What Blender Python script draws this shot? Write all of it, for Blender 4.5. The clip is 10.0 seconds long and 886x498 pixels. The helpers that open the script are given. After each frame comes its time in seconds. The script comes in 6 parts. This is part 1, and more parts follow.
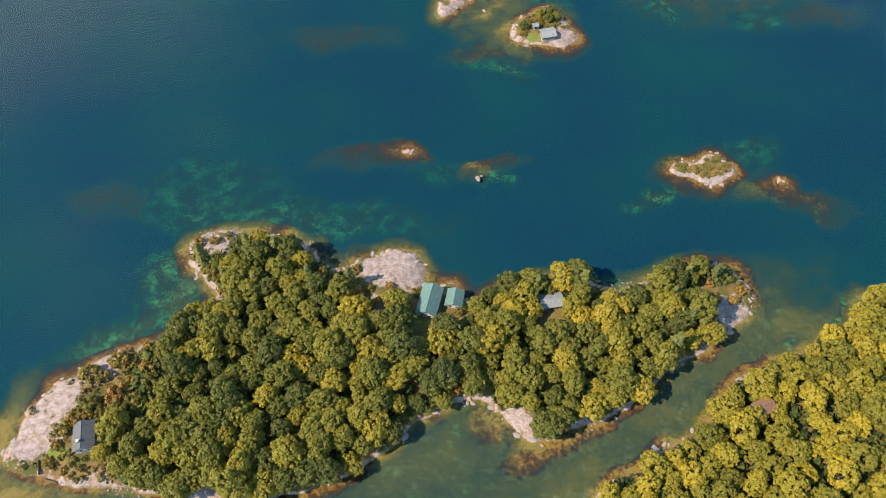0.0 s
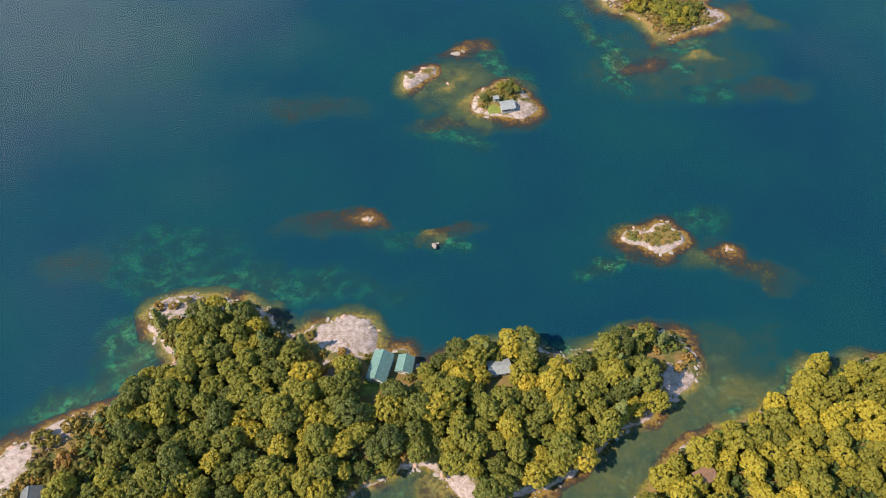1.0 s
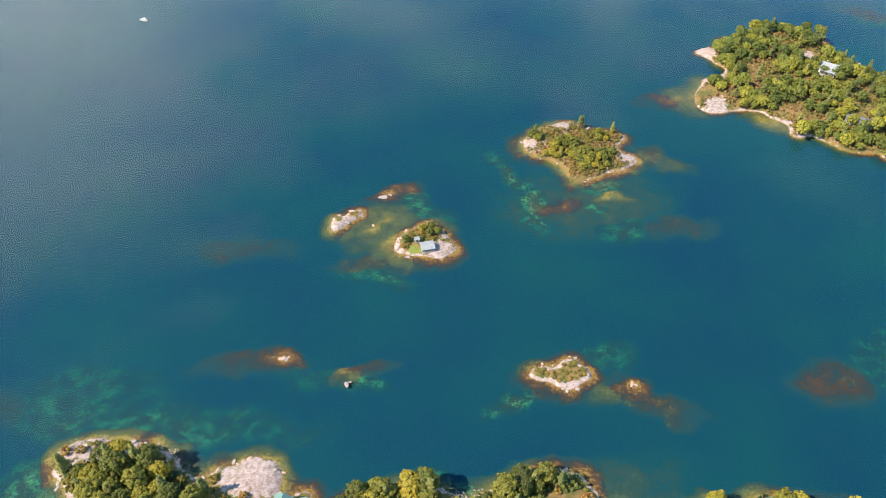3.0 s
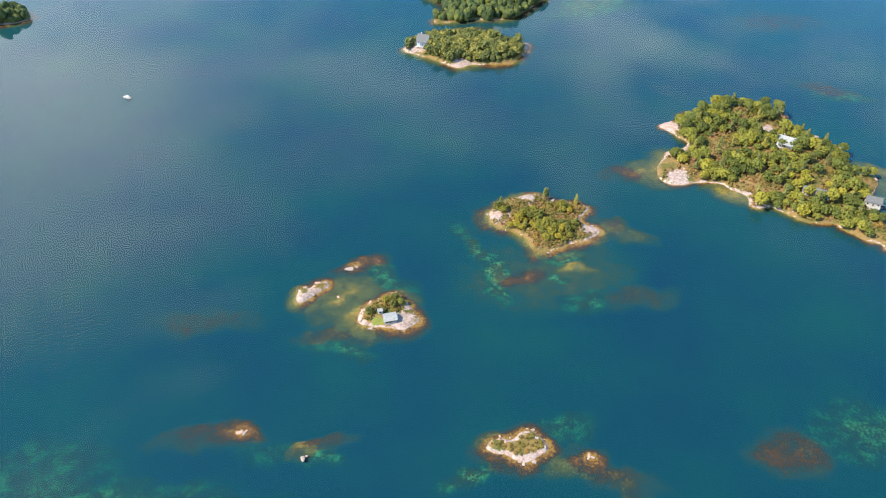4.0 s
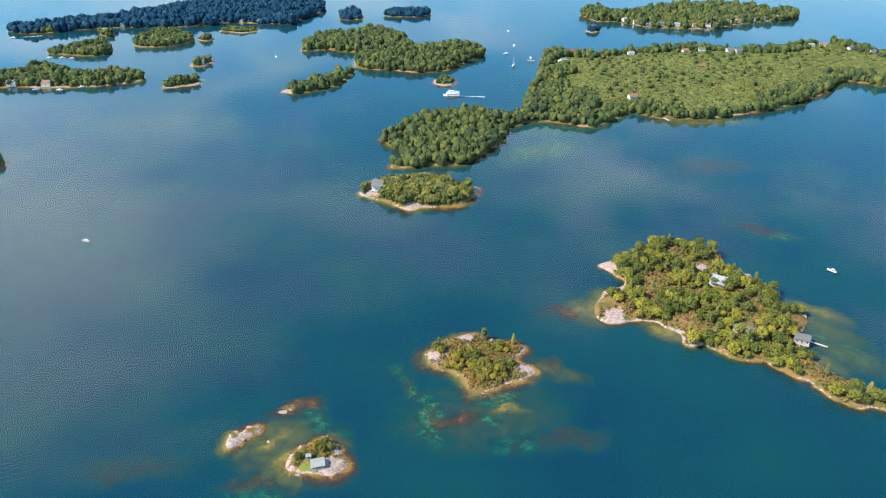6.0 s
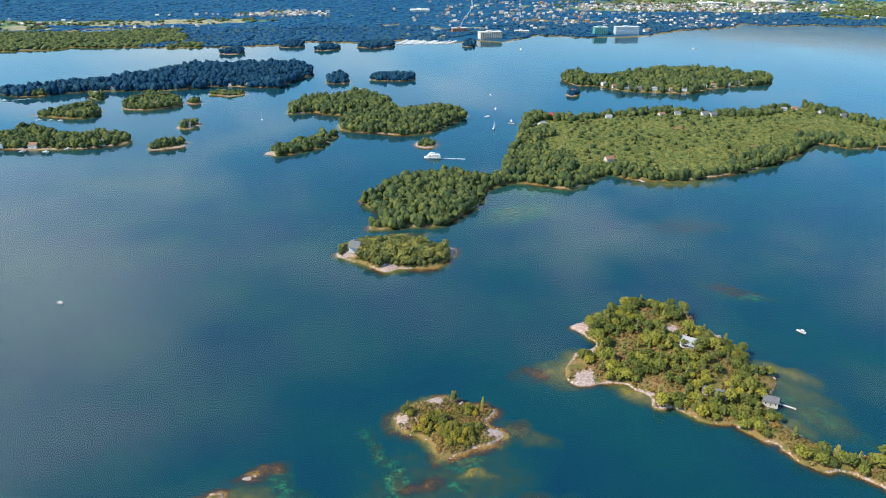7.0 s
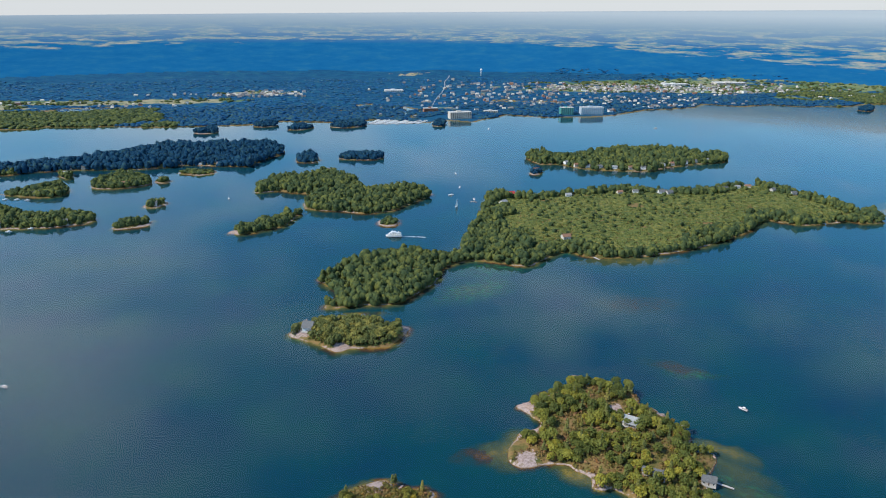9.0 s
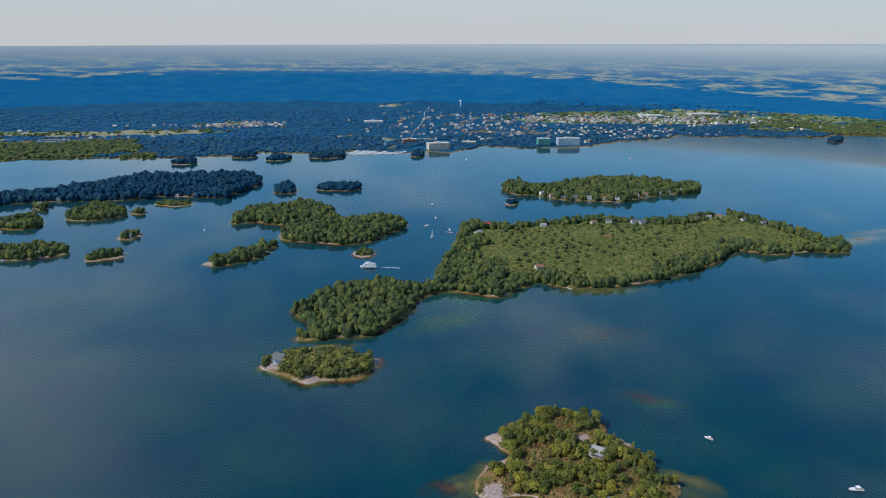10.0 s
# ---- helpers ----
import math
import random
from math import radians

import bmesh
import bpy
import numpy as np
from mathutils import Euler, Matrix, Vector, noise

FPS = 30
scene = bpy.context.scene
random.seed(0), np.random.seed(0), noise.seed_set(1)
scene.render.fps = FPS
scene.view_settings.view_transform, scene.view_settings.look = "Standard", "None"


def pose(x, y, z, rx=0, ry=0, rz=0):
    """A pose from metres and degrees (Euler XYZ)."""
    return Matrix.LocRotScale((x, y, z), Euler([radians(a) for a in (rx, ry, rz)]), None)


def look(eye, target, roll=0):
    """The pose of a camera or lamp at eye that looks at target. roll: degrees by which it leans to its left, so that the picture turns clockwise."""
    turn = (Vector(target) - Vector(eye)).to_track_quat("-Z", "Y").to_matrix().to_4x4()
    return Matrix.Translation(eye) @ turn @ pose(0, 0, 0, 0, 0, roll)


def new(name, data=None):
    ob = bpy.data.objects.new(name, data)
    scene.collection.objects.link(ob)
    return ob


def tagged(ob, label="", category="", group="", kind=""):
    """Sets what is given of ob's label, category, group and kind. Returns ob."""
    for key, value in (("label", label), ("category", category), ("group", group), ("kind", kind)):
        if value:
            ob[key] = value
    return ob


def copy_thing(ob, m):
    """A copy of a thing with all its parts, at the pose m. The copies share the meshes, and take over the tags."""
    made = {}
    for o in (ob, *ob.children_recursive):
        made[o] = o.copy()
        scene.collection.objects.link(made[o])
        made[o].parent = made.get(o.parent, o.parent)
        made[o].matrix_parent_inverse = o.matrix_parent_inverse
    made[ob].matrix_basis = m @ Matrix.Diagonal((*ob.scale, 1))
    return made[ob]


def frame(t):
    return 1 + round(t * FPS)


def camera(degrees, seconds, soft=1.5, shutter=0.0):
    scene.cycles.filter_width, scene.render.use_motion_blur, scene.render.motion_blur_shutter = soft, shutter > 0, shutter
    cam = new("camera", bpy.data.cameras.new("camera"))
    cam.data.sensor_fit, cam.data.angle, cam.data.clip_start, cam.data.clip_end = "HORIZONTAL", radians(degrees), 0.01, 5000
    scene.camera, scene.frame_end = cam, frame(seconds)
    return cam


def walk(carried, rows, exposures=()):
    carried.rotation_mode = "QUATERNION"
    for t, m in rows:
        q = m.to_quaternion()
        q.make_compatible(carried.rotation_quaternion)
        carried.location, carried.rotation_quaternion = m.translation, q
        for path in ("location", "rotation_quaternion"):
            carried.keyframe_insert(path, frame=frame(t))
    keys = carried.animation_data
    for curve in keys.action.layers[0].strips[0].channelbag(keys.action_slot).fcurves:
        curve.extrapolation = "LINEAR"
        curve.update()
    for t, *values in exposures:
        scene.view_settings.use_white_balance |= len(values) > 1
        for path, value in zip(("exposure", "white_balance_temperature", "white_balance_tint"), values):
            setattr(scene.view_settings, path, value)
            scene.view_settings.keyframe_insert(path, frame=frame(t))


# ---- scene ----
LENS = 64.24
cam = camera(LENS, 10.0, soft=1.1)

# seconds, x, y, z, heading (to the left of +y), pitch, roll
PATH = [
    (0, 0.00, 0.00, 250.00, -0.000, -59.195, -0.326),
    (0.5, 10.44, -0.07, 254.85, 0.172, -56.957, -0.339),
    (1, 20.60, 0.40, 259.38, 0.365, -54.838, -0.392),
    (1.5, 30.23, -0.01, 263.14, 0.328, -52.438, -0.401),
    (2, 39.71, -0.16, 266.91, 0.051, -50.044, -0.313),
    (2.5, 48.61, -0.47, 270.47, -0.401, -47.580, -0.211),
    (4, 76.66, -3.91, 280.72, -1.099, -39.728, -0.220),
    (4.5, 85.80, -5.23, 283.57, -1.321, -37.019, -0.248),
    (5, 94.22, -6.18, 286.75, -1.609, -34.401, -0.196),
    (5.5, 101.92, -7.73, 289.85, -1.943, -31.821, -0.087),
    (7, 124.82, -13.08, 299.44, -3.019, -24.652, 0.279),
    (7.5, 132.67, -14.98, 302.29, -3.307, -22.841, 0.368),
    (8, 140.41, -16.92, 305.05, -3.513, -21.256, 0.388),
    (8.5, 147.23, -19.82, 307.76, -3.882, -19.972, 0.457),
    (9, 153.50, -22.68, 310.42, -4.579, -18.782, 0.530),
    (9.5, 159.86, -25.95, 312.93, -5.290, -17.593, 0.632),
    (10, 165.74, -29.05, 315.08, -5.976, -16.433, 0.721),
]
walk(cam, [(t, pose(x, y, z, 90 + p, 0, h) @ pose(0, 0, 0, 0, 0, r)) for t, x, y, z, h, p, r in PATH],
     exposures=[(0.0, 0.70, 6900, 11), (2.5, 1.06, 6720, 10), (4.5, 1.16, 6550, 9), (5.5, 1.08, 6450, 8), (7.5, 0.68, 6200, 8), (8.5, 0.50, 6050, 9), (9.0, 0.27, 6000, 10), (10.0, -0.11, 5900, 10)])

# ---- light ----
SUN_EL, SUN_AZ = radians(47), radians(252)          # azimuth clockwise from +y
world = bpy.data.worlds.new("sky")
scene.world = world
world.use_nodes = True
wn, wl = world.node_tree.nodes, world.node_tree.links
sky = wn.new("ShaderNodeTexSky")
sky.sky_type, sky.sun_disc = "NISHITA", False
sky.sun_elevation, sky.sun_rotation = SUN_EL, SUN_AZ
sky.air_density, sky.dust_density, sky.ozone_density = 1.0, 0.4, 2.5
geo_n = wn.new("ShaderNodeTexCoord")
clouds = wn.new("ShaderNodeTexNoise")
clouds.inputs["Scale"].default_value, clouds.inputs["Detail"].default_value = 4.2, 7
flat = wn.new("ShaderNodeMapping")
flat.inputs["Scale"].default_value = (1.0, 1.0, 3.4)
flat.inputs["Location"].default_value = (0.35, 0.1, 0.0)
cover = wn.new("ShaderNodeValToRGB")
cover.color_ramp.elements[0].position, cover.color_ramp.elements[1].position = 0.46, 0.86
mixc = wn.new("ShaderNodeMix")
mixc.data_type = "RGBA"
mixc.inputs["B"].default_value = (6.8, 7.3, 7.5, 1)
haze = wn.new("ShaderNodeMix")
haze.data_type = "RGBA"
haze.inputs["B"].default_value = (4.1, 3.98, 3.8, 1)
# thin cloud and haze thicken towards the horizon
sep = wn.new("ShaderNodeSeparateXYZ")
low = wn.new("ShaderNodeMapRange")
low.inputs["From Min"].default_value, low.inputs["From Max"].default_value = 0.0, 0.24
low.inputs["To Min"].default_value, low.inputs["To Max"].default_value = 0.95, 0.0
low.interpolation_type = "SMOOTHERSTEP"
thin = wn.new("ShaderNodeMath")
thin.operation = "MULTIPLY"
thin.inputs[1].default_value = 0.95
wl.new(geo_n.outputs["Generated"], flat.inputs["Vector"])
wl.new(flat.outputs["Vector"], clouds.inputs["Vector"])
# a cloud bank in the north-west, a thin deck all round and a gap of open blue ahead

def world_math(op, a, b, c=None):
    m = wn.new("ShaderNodeMath")
    m.operation = op
    for k, v in enumerate((a, b, c)):
        if v is None:
            continue
        if hasattr(v, "is_output"):
            wl.new(v, m.inputs[k])
        else:
            m.inputs[k].default_value = v
    return m.outputs[0]


def world_span(v, a, b, c, d):
    m = wn.new("ShaderNodeMapRange")
    m.interpolation_type = "SMOOTHSTEP"
    for key, value in (("From Min", a), ("From Max", b), ("To Min", c), ("To Max", d)):
        m.inputs[key].default_value = value
    wl.new(v, m.inputs["Value"])
    return m.outputs[0]


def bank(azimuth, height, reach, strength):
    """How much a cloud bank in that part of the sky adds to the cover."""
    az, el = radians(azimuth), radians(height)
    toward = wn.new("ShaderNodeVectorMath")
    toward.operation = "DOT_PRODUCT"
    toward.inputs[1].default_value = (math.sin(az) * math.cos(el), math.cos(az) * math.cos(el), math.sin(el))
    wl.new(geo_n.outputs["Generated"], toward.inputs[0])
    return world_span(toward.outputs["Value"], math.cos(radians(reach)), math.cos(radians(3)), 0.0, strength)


wl.new(geo_n.outputs["Generated"], sep.inputs["Vector"])
wl.new(sep.outputs["Z"], low.inputs["Value"])
deck = world_math("ADD", world_span(sep.outputs["Z"], 0.70, 0.48, -0.12, 0.20), world_span(sep.outputs["Z"], 0.40, 0.16, 0.0, -0.13))
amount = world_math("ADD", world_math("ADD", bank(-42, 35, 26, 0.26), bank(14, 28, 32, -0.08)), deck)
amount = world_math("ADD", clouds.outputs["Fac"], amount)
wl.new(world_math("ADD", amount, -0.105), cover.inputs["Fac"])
wl.new(cover.outputs["Color"], thin.inputs[0])
wl.new(low.outputs["Result"], haze.inputs["Factor"])
wl.new(thin.outputs["Value"], mixc.inputs["Factor"])
wl.new(mixc.outputs["Result"], haze.inputs["A"])
deepen = wn.new("ShaderNodeMix")
deepen.data_type, deepen.blend_type = "RGBA", "MULTIPLY"
deepen.inputs["Factor"].default_value = 1.0
deepen.inputs["B"].default_value = (0.50, 0.96, 1.12, 1)
wl.new(sky.outputs["Color"], deepen.inputs["A"])
wl.new(deepen.outputs["Result"], mixc.inputs["A"])
backg = wn["Background"]
wl.new(haze.outputs["Result"], backg.inputs["Color"])
backg.inputs["Strength"].default_value = 0.15

sun = new("sun", bpy.data.lights.new("sun", "SUN"))
sun.data.energy, sun.data.angle, sun.data.color = 4.4, radians(0.6), (1.0, 0.90, 0.74)
to_sun = Vector((math.sin(SUN_AZ) * math.cos(SUN_EL), math.cos(SUN_AZ) * math.cos(SUN_EL), math.sin(SUN_EL)))
sun.matrix_world = look(to_sun * 500, (0, 0, 0))


# ---- materials ----
def node(nt, kind, **values):
    n = nt.nodes.new(kind)
    for key, value in values.items():
        n.inputs[key.replace("_", " ")].default_value = value
    return n


def ramp(nt, source, stops, hard=False):
    r = nt.nodes.new("ShaderNodeValToRGB")
    cr = r.color_ramp
    if hard:
        cr.interpolation = "CONSTANT"
    while len(cr.elements) < len(stops):
        cr.elements.new(0.5)
    for e, (p, c) in zip(cr.elements, stops):
        e.position, e.color = p, (*c, 1) if len(c) == 3 else c
    nt.links.new(source, r.inputs["Fac"])
    return r.outputs["Color"]


def blend(nt, fac, a, b, mode="MIX"):
    m = nt.nodes.new("ShaderNodeMix")
    m.data_type, m.blend_type = "RGBA", mode
    for key, v in (("Factor", fac), ("A", a), ("B", b)):
        socket = [s for s in m.inputs if s.name == key and (s.type == "RGBA" or key == "Factor" and s.type == "VALUE")][0]
        if hasattr(v, "is_output"):
            nt.links.new(v, socket)
        elif key == "Factor":
            socket.default_value = v
        else:
            socket.default_value = (*v, 1)
    return [s for s in m.outputs if s.type == "RGBA"][0]


def calc(nt, op, a, b=0.0, clamp=False):
    m = nt.nodes.new("ShaderNodeMath")
    m.operation, m.use_clamp = op, clamp
    for i, v in enumerate((a, b)):
        if hasattr(v, "is_output"):
            nt.links.new(v, m.inputs[i])
        else:
            m.inputs[i].default_value = v
    return m.outputs[0]


def span(nt, v, a, b, c=0.0, d=1.0):
    m = nt.nodes.new("ShaderNodeMapRange")
    m.inputs["From Min"].default_value, m.inputs["From Max"].default_value = a, b
    m.inputs["To Min"].default_value, m.inputs["To Max"].default_value = c, d
    nt.links.new(v, m.inputs["Value"])
    return m.outputs[0]


def noise_at(nt, scale, detail=4.0, rough=0.55, where=None, stretch=None):
    n = nt.nodes.new("ShaderNodeTexNoise")
    n.inputs["Scale"].default_value, n.inputs["Detail"].default_value = scale, detail
    n.inputs["Roughness"].default_value = rough
    if where is None:
        where = nt.nodes.new("ShaderNodeNewGeometry").outputs["Position"]
    if stretch:
        mp = nt.nodes.new("ShaderNodeMapping")
        mp.inputs["Scale"].default_value = stretch
        nt.links.new(where, mp.inputs["Vector"])
        where = mp.outputs["Vector"]
    nt.links.new(where, n.inputs["Vector"])
    return n.outputs["Fac"]


def material(name, rough=0.8, metal=0.0, spec=0.3):
    m = bpy.data.materials.new(name)
    m.use_nodes = True
    p = m.node_tree.nodes["Principled BSDF"]
    p.inputs["Roughness"].default_value, p.inputs["Metallic"].default_value = rough, metal
    p.inputs["Specular IOR Level"].default_value = spec
    return m, m.node_tree, p


def bump(nt, p, height, strength=0.5, distance=0.2):
    b = nt.nodes.new("ShaderNodeBump")
    b.inputs["Strength"].default_value, b.inputs["Distance"].default_value = strength, distance
    nt.links.new(height, b.inputs["Height"])
    nt.links.new(b.outputs["Normal"], p.inputs["Normal"])


def plain(name, colour, rough=0.7, metal=0.0, vary=0.25, scale=1.5, spec=0.3):
    """Paint, board or stone of one colour with weathering at two scales."""
    m, nt, p = material(name, rough, metal, spec)
    a, b = noise_at(nt, scale, 4), noise_at(nt, scale * 9, 3)
    mixed = calc(nt, "ADD", calc(nt, "MULTIPLY", a, 0.65), calc(nt, "MULTIPLY", b, 0.35))
    dark, light = [c * (1 - vary) for c in colour], [min(0.9, c * (1 + vary)) for c in colour]
    nt.links.new(ramp(nt, mixed, [(0.3, dark), (0.7, light)]), p.inputs["Base Color"])
    bump(nt, p, b, 0.25, 0.05)
    return m


def ribbed(name, colour, pitch, rough=0.5, metal=0.0):
    """Roof sheet or shingle courses: fine ribs along the object's own x."""
    m, nt, p = material(name, rough, metal)
    tc = nt.nodes.new("ShaderNodeTexCoord")
    w = node(nt, "ShaderNodeTexWave", Scale=1 / pitch / 3.2, Distortion=0.4, Detail=2.0)
    nt.links.new(tc.outputs["Object"], w.inputs["Vector"])
    n = noise_at(nt, 0.9, 5)
    c = ramp(nt, n, [(0.3, [v * 0.78 for v in colour]), (0.7, [min(0.9, v * 1.18) for v in colour])])
    c = blend(nt, calc(nt, "MULTIPLY", w.outputs["Fac"], 0.22), c, [v * 0.6 for v in colour])
    nt.links.new(c, p.inputs["Base Color"])
    bump(nt, p, w.outputs["Fac"], 0.4, 0.04)
    return m


def foliage(name, stops, clump=0.55, through_light=0.38, mass=False):
    """Leaves: a colour for each tree, another for each leaf, and mottling through the crown."""
    m, nt, p = material(name, 0.62, 0, 0.05 if mass else 0.22)
    info = nt.nodes.new("ShaderNodeObjectInfo")
    island = nt.nodes.new("ShaderNodeNewGeometry").outputs["Random Per Island"]
    big = noise_at(nt, 0.03, 2)
    each = span(nt, noise_at(nt, 0.13, 2), 0.32, 0.68) if mass else info.outputs["Random"]
    fac = calc(nt, "ADD", calc(nt, "MULTIPLY", calc(nt, "POWER", each, 1.3), 0.62), calc(nt, "MULTIPLY", island, 0.34 if mass else 0.22))
    fac = calc(nt, "ADD", fac, span(nt, big, 0.3, 0.7, 0.0, 0.28), True)
    c = ramp(nt, fac, [(q, (rr * (1.08 if mass else 1.30), gg * (1.0 if mass else 1.04), bb * (1.25 if mass else 1.55))) for q, (rr, gg, bb) in stops])
    mott = noise_at(nt, clump, 3)
    c = blend(nt, span(nt, mott, 0.35, 0.65, 0.0, 0.22), c, (0.035, 0.055, 0.012))
    nt.links.new(c, p.inputs["Base Color"])
    if mass:
        bump(nt, p, noise_at(nt, 0.55, 3, 0.6), 0.9, 1.6)
    tr = nt.nodes.new("ShaderNodeBsdfTranslucent")
    nt.links.new(c, tr.inputs["Color"])
    mx = nt.nodes.new("ShaderNodeMixShader")
    mx.inputs[0].default_value = through_light
    out = nt.nodes["Material Output"]
    nt.links.new(p.outputs[0], mx.inputs[1])
    nt.links.new(tr.outputs[0], mx.inputs[2])
    nt.links.new(mx.outputs[0], out.inputs["Surface"])
    return m


LONG_LEAF = foliage("island_foliage", [(0.0, (0.056, 0.090, 0.020)), (0.35, (0.120, 0.170, 0.026)), (0.7, (0.24, 0.285, 0.032)), (1.0, (0.36, 0.38, 0.034))])
BROADLEAF = foliage("broadleaf_foliage", [(0.0, (0.050, 0.078, 0.020)), (0.3, (0.115, 0.150, 0.023)), (0.6, (0.215, 0.240, 0.027)), (0.85, (0.33, 0.32, 0.028)), (1.0, (0.45, 0.39, 0.030))])
YELLOWER = foliage("sunny_foliage", [(0.0, (0.12, 0.145, 0.020)), (0.35, (0.23, 0.245, 0.024)), (0.7, (0.33, 0.325, 0.028)), (1.0, (0.46, 0.42, 0.030))])
NEEDLES = foliage("pine_needles", [(0.0, (0.070, 0.105, 0.026)), (0.5, (0.14, 0.18, 0.032)), (1.0, (0.24, 0.25, 0.036))], 0.8, 0.1)
SCRUB = foliage("scrub_foliage", [(0.0, (0.12, 0.145, 0.026)), (0.45, (0.23, 0.22, 0.034)), (0.8, (0.33, 0.26, 0.042)), (1.0, (0.36, 0.21, 0.055))])
FAR_LEAF = foliage("far_foliage", [(0.0, (0.027, 0.055, 0.027)), (0.5, (0.066, 0.096, 0.031)), (1.0, (0.165, 0.185, 0.038))], 0.28, 0.2, True)
MIXED_LEAF = foliage("mixed_wood_foliage", [(0.0, (0.030, 0.056, 0.022)), (0.5, (0.072, 0.105, 0.028)), (1.0, (0.19, 0.21, 0.034))], 0.3, 0.25, True)
MARSH_LEAF = foliage("marsh_foliage", [(0.0, (0.060, 0.098, 0.030)), (0.35, (0.115, 0.150, 0.036)), (0.65, (0.165, 0.190, 0.042)), (1.0, (0.24, 0.235, 0.054))], 0.28, 0.2, True)
DRY_LEAF = foliage("dry_scrub_foliage", [(0.0, (0.075, 0.095, 0.022)), (0.4, (0.16, 0.155, 0.034)), (0.7, (0.27, 0.19, 0.060)), (1.0, (0.32, 0.17, 0.070))], 0.5, 0.25, True)
# far woods: distance haze and cloud shade put into the leaf colour as blue
HAZE_SHADE_LEAF = foliage("haze_shaded_foliage", [(0.0, (0.004, 0.034, 0.068)), (0.6, (0.008, 0.052, 0.090)), (1.0, (0.032, 0.085, 0.080))], 0.28, 0.15, True)
HAZE_BLUE_LEAF = foliage("haze_blue_foliage", [(0.0, (0.004, 0.046, 0.110)), (0.45, (0.008, 0.066, 0.138)), (0.7, (0.020, 0.090, 0.125)), (1.0, (0.070, 0.125, 0.080))], 0.2, 0.15, True)
HAZE_FOREST_LEAF = foliage("haze_inland_foliage", [(0.0, (0.006, 0.070, 0.165)), (0.45, (0.012, 0.096, 0.200)), (0.7, (0.030, 0.120, 0.175)), (1.0, (0.100, 0.165, 0.115))], 0.2, 0.15, True)
BARK = plain("bark", (0.16, 0.12, 0.09), 0.9, scale=3)


FLAT = 0.3                                          # the bed is laid flatter than its depth tints tell


def lake_ground(relief=True):
    """Granite, grass and soil above the water; ochre shelf and weed below it, with the water's tint painted on by
    depth.
    """
    m, nt, p = material("lake_ground", 0.9, 0, 0.12)
    pos = nt.nodes.new("ShaderNodeNewGeometry").outputs["Position"]
    xyz = nt.nodes.new("ShaderNodeSeparateXYZ")
    nt.links.new(pos, xyz.inputs[0])
    z = xyz.outputs["Z"]
    n40, n8, n2, n03 = noise_at(nt, 0.012, 4), noise_at(nt, 0.11, 5), noise_at(nt, 0.45, 5), noise_at(nt, 2.2, 4)
    rock_a = nt.nodes.new("ShaderNodeAttribute")
    rock_a.attribute_name = "rock"
    weed_a = nt.nodes.new("ShaderNodeAttribute")
    weed_a.attribute_name = "weed"
    # dry land
    granite = ramp(nt, n2, [(0.26, (0.15, 0.11, 0.088)), (0.40, (0.27, 0.20, 0.17)), (0.54, (0.355, 0.27, 0.245)), (0.75, (0.43, 0.34, 0.315))])
    granite = blend(nt, span(nt, n03, 0.54, 0.72, 0, 0.35), granite, (0.24, 0.17, 0.13))
    seam = calc(nt, "ABSOLUTE", calc(nt, "SUBTRACT", noise_at(nt, 0.22, 5, 0.6, stretch=(1.0, 2.2, 1.0)), 0.5))
    granite = blend(nt, span(nt, seam, 0.0, 0.035, 0.6, 0.0), granite, (0.15, 0.10, 0.075))
    moss = noise_at(nt, 0.28, 5, 0.65)
    granite = blend(nt, span(nt, moss, 0.58, 0.66, 0, 0.6), granite, (0.15, 0.12, 0.045))
    granite = blend(nt, span(nt, n8, 0.56, 0.70, 0, 0.45), granite, (0.34, 0.20, 0.11))
    soil = ramp(nt, n8, [(0.32, (0.070, 0.085, 0.022)), (0.45, (0.15, 0.115, 0.038)), (0.55, (0.25, 0.155, 0.062)), (0.63, (0.19, 0.115, 0.048)), (0.72, (0.12, 0.13, 0.032))])
    soil = blend(nt, span(nt, n03, 0.35, 0.65, 0, 0.5), soil, (0.06, 0.055, 0.018))
    edge = calc(nt, "ADD", rock_a.outputs["Fac"], calc(nt, "MULTIPLY", calc(nt, "SUBTRACT", n2, 0.5), 1.6))
    edge = calc(nt, "ADD", edge, calc(nt, "MULTIPLY", calc(nt, "SUBTRACT", n8, 0.5), 1.2))
    land = blend(nt, span(nt, edge, 0.42, 0.62), soil, granite)
    land = blend(nt, span(nt, z, 0.02, 0.25, 0.7, 0.0), land, (0.15, 0.095, 0.035))
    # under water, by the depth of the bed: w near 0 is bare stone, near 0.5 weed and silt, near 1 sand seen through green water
    # the ramps end in blue-green: the water's absorption painted into the bed
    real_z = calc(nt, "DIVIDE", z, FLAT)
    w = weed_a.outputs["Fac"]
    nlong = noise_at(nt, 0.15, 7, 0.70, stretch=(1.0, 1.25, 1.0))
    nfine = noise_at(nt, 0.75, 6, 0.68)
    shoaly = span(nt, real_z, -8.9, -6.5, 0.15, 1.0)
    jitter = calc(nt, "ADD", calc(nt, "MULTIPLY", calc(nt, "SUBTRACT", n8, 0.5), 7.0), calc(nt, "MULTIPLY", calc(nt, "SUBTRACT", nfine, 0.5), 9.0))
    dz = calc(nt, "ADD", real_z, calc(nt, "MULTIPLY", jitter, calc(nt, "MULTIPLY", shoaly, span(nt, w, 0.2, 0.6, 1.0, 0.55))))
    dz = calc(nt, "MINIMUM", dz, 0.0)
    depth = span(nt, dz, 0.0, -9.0)
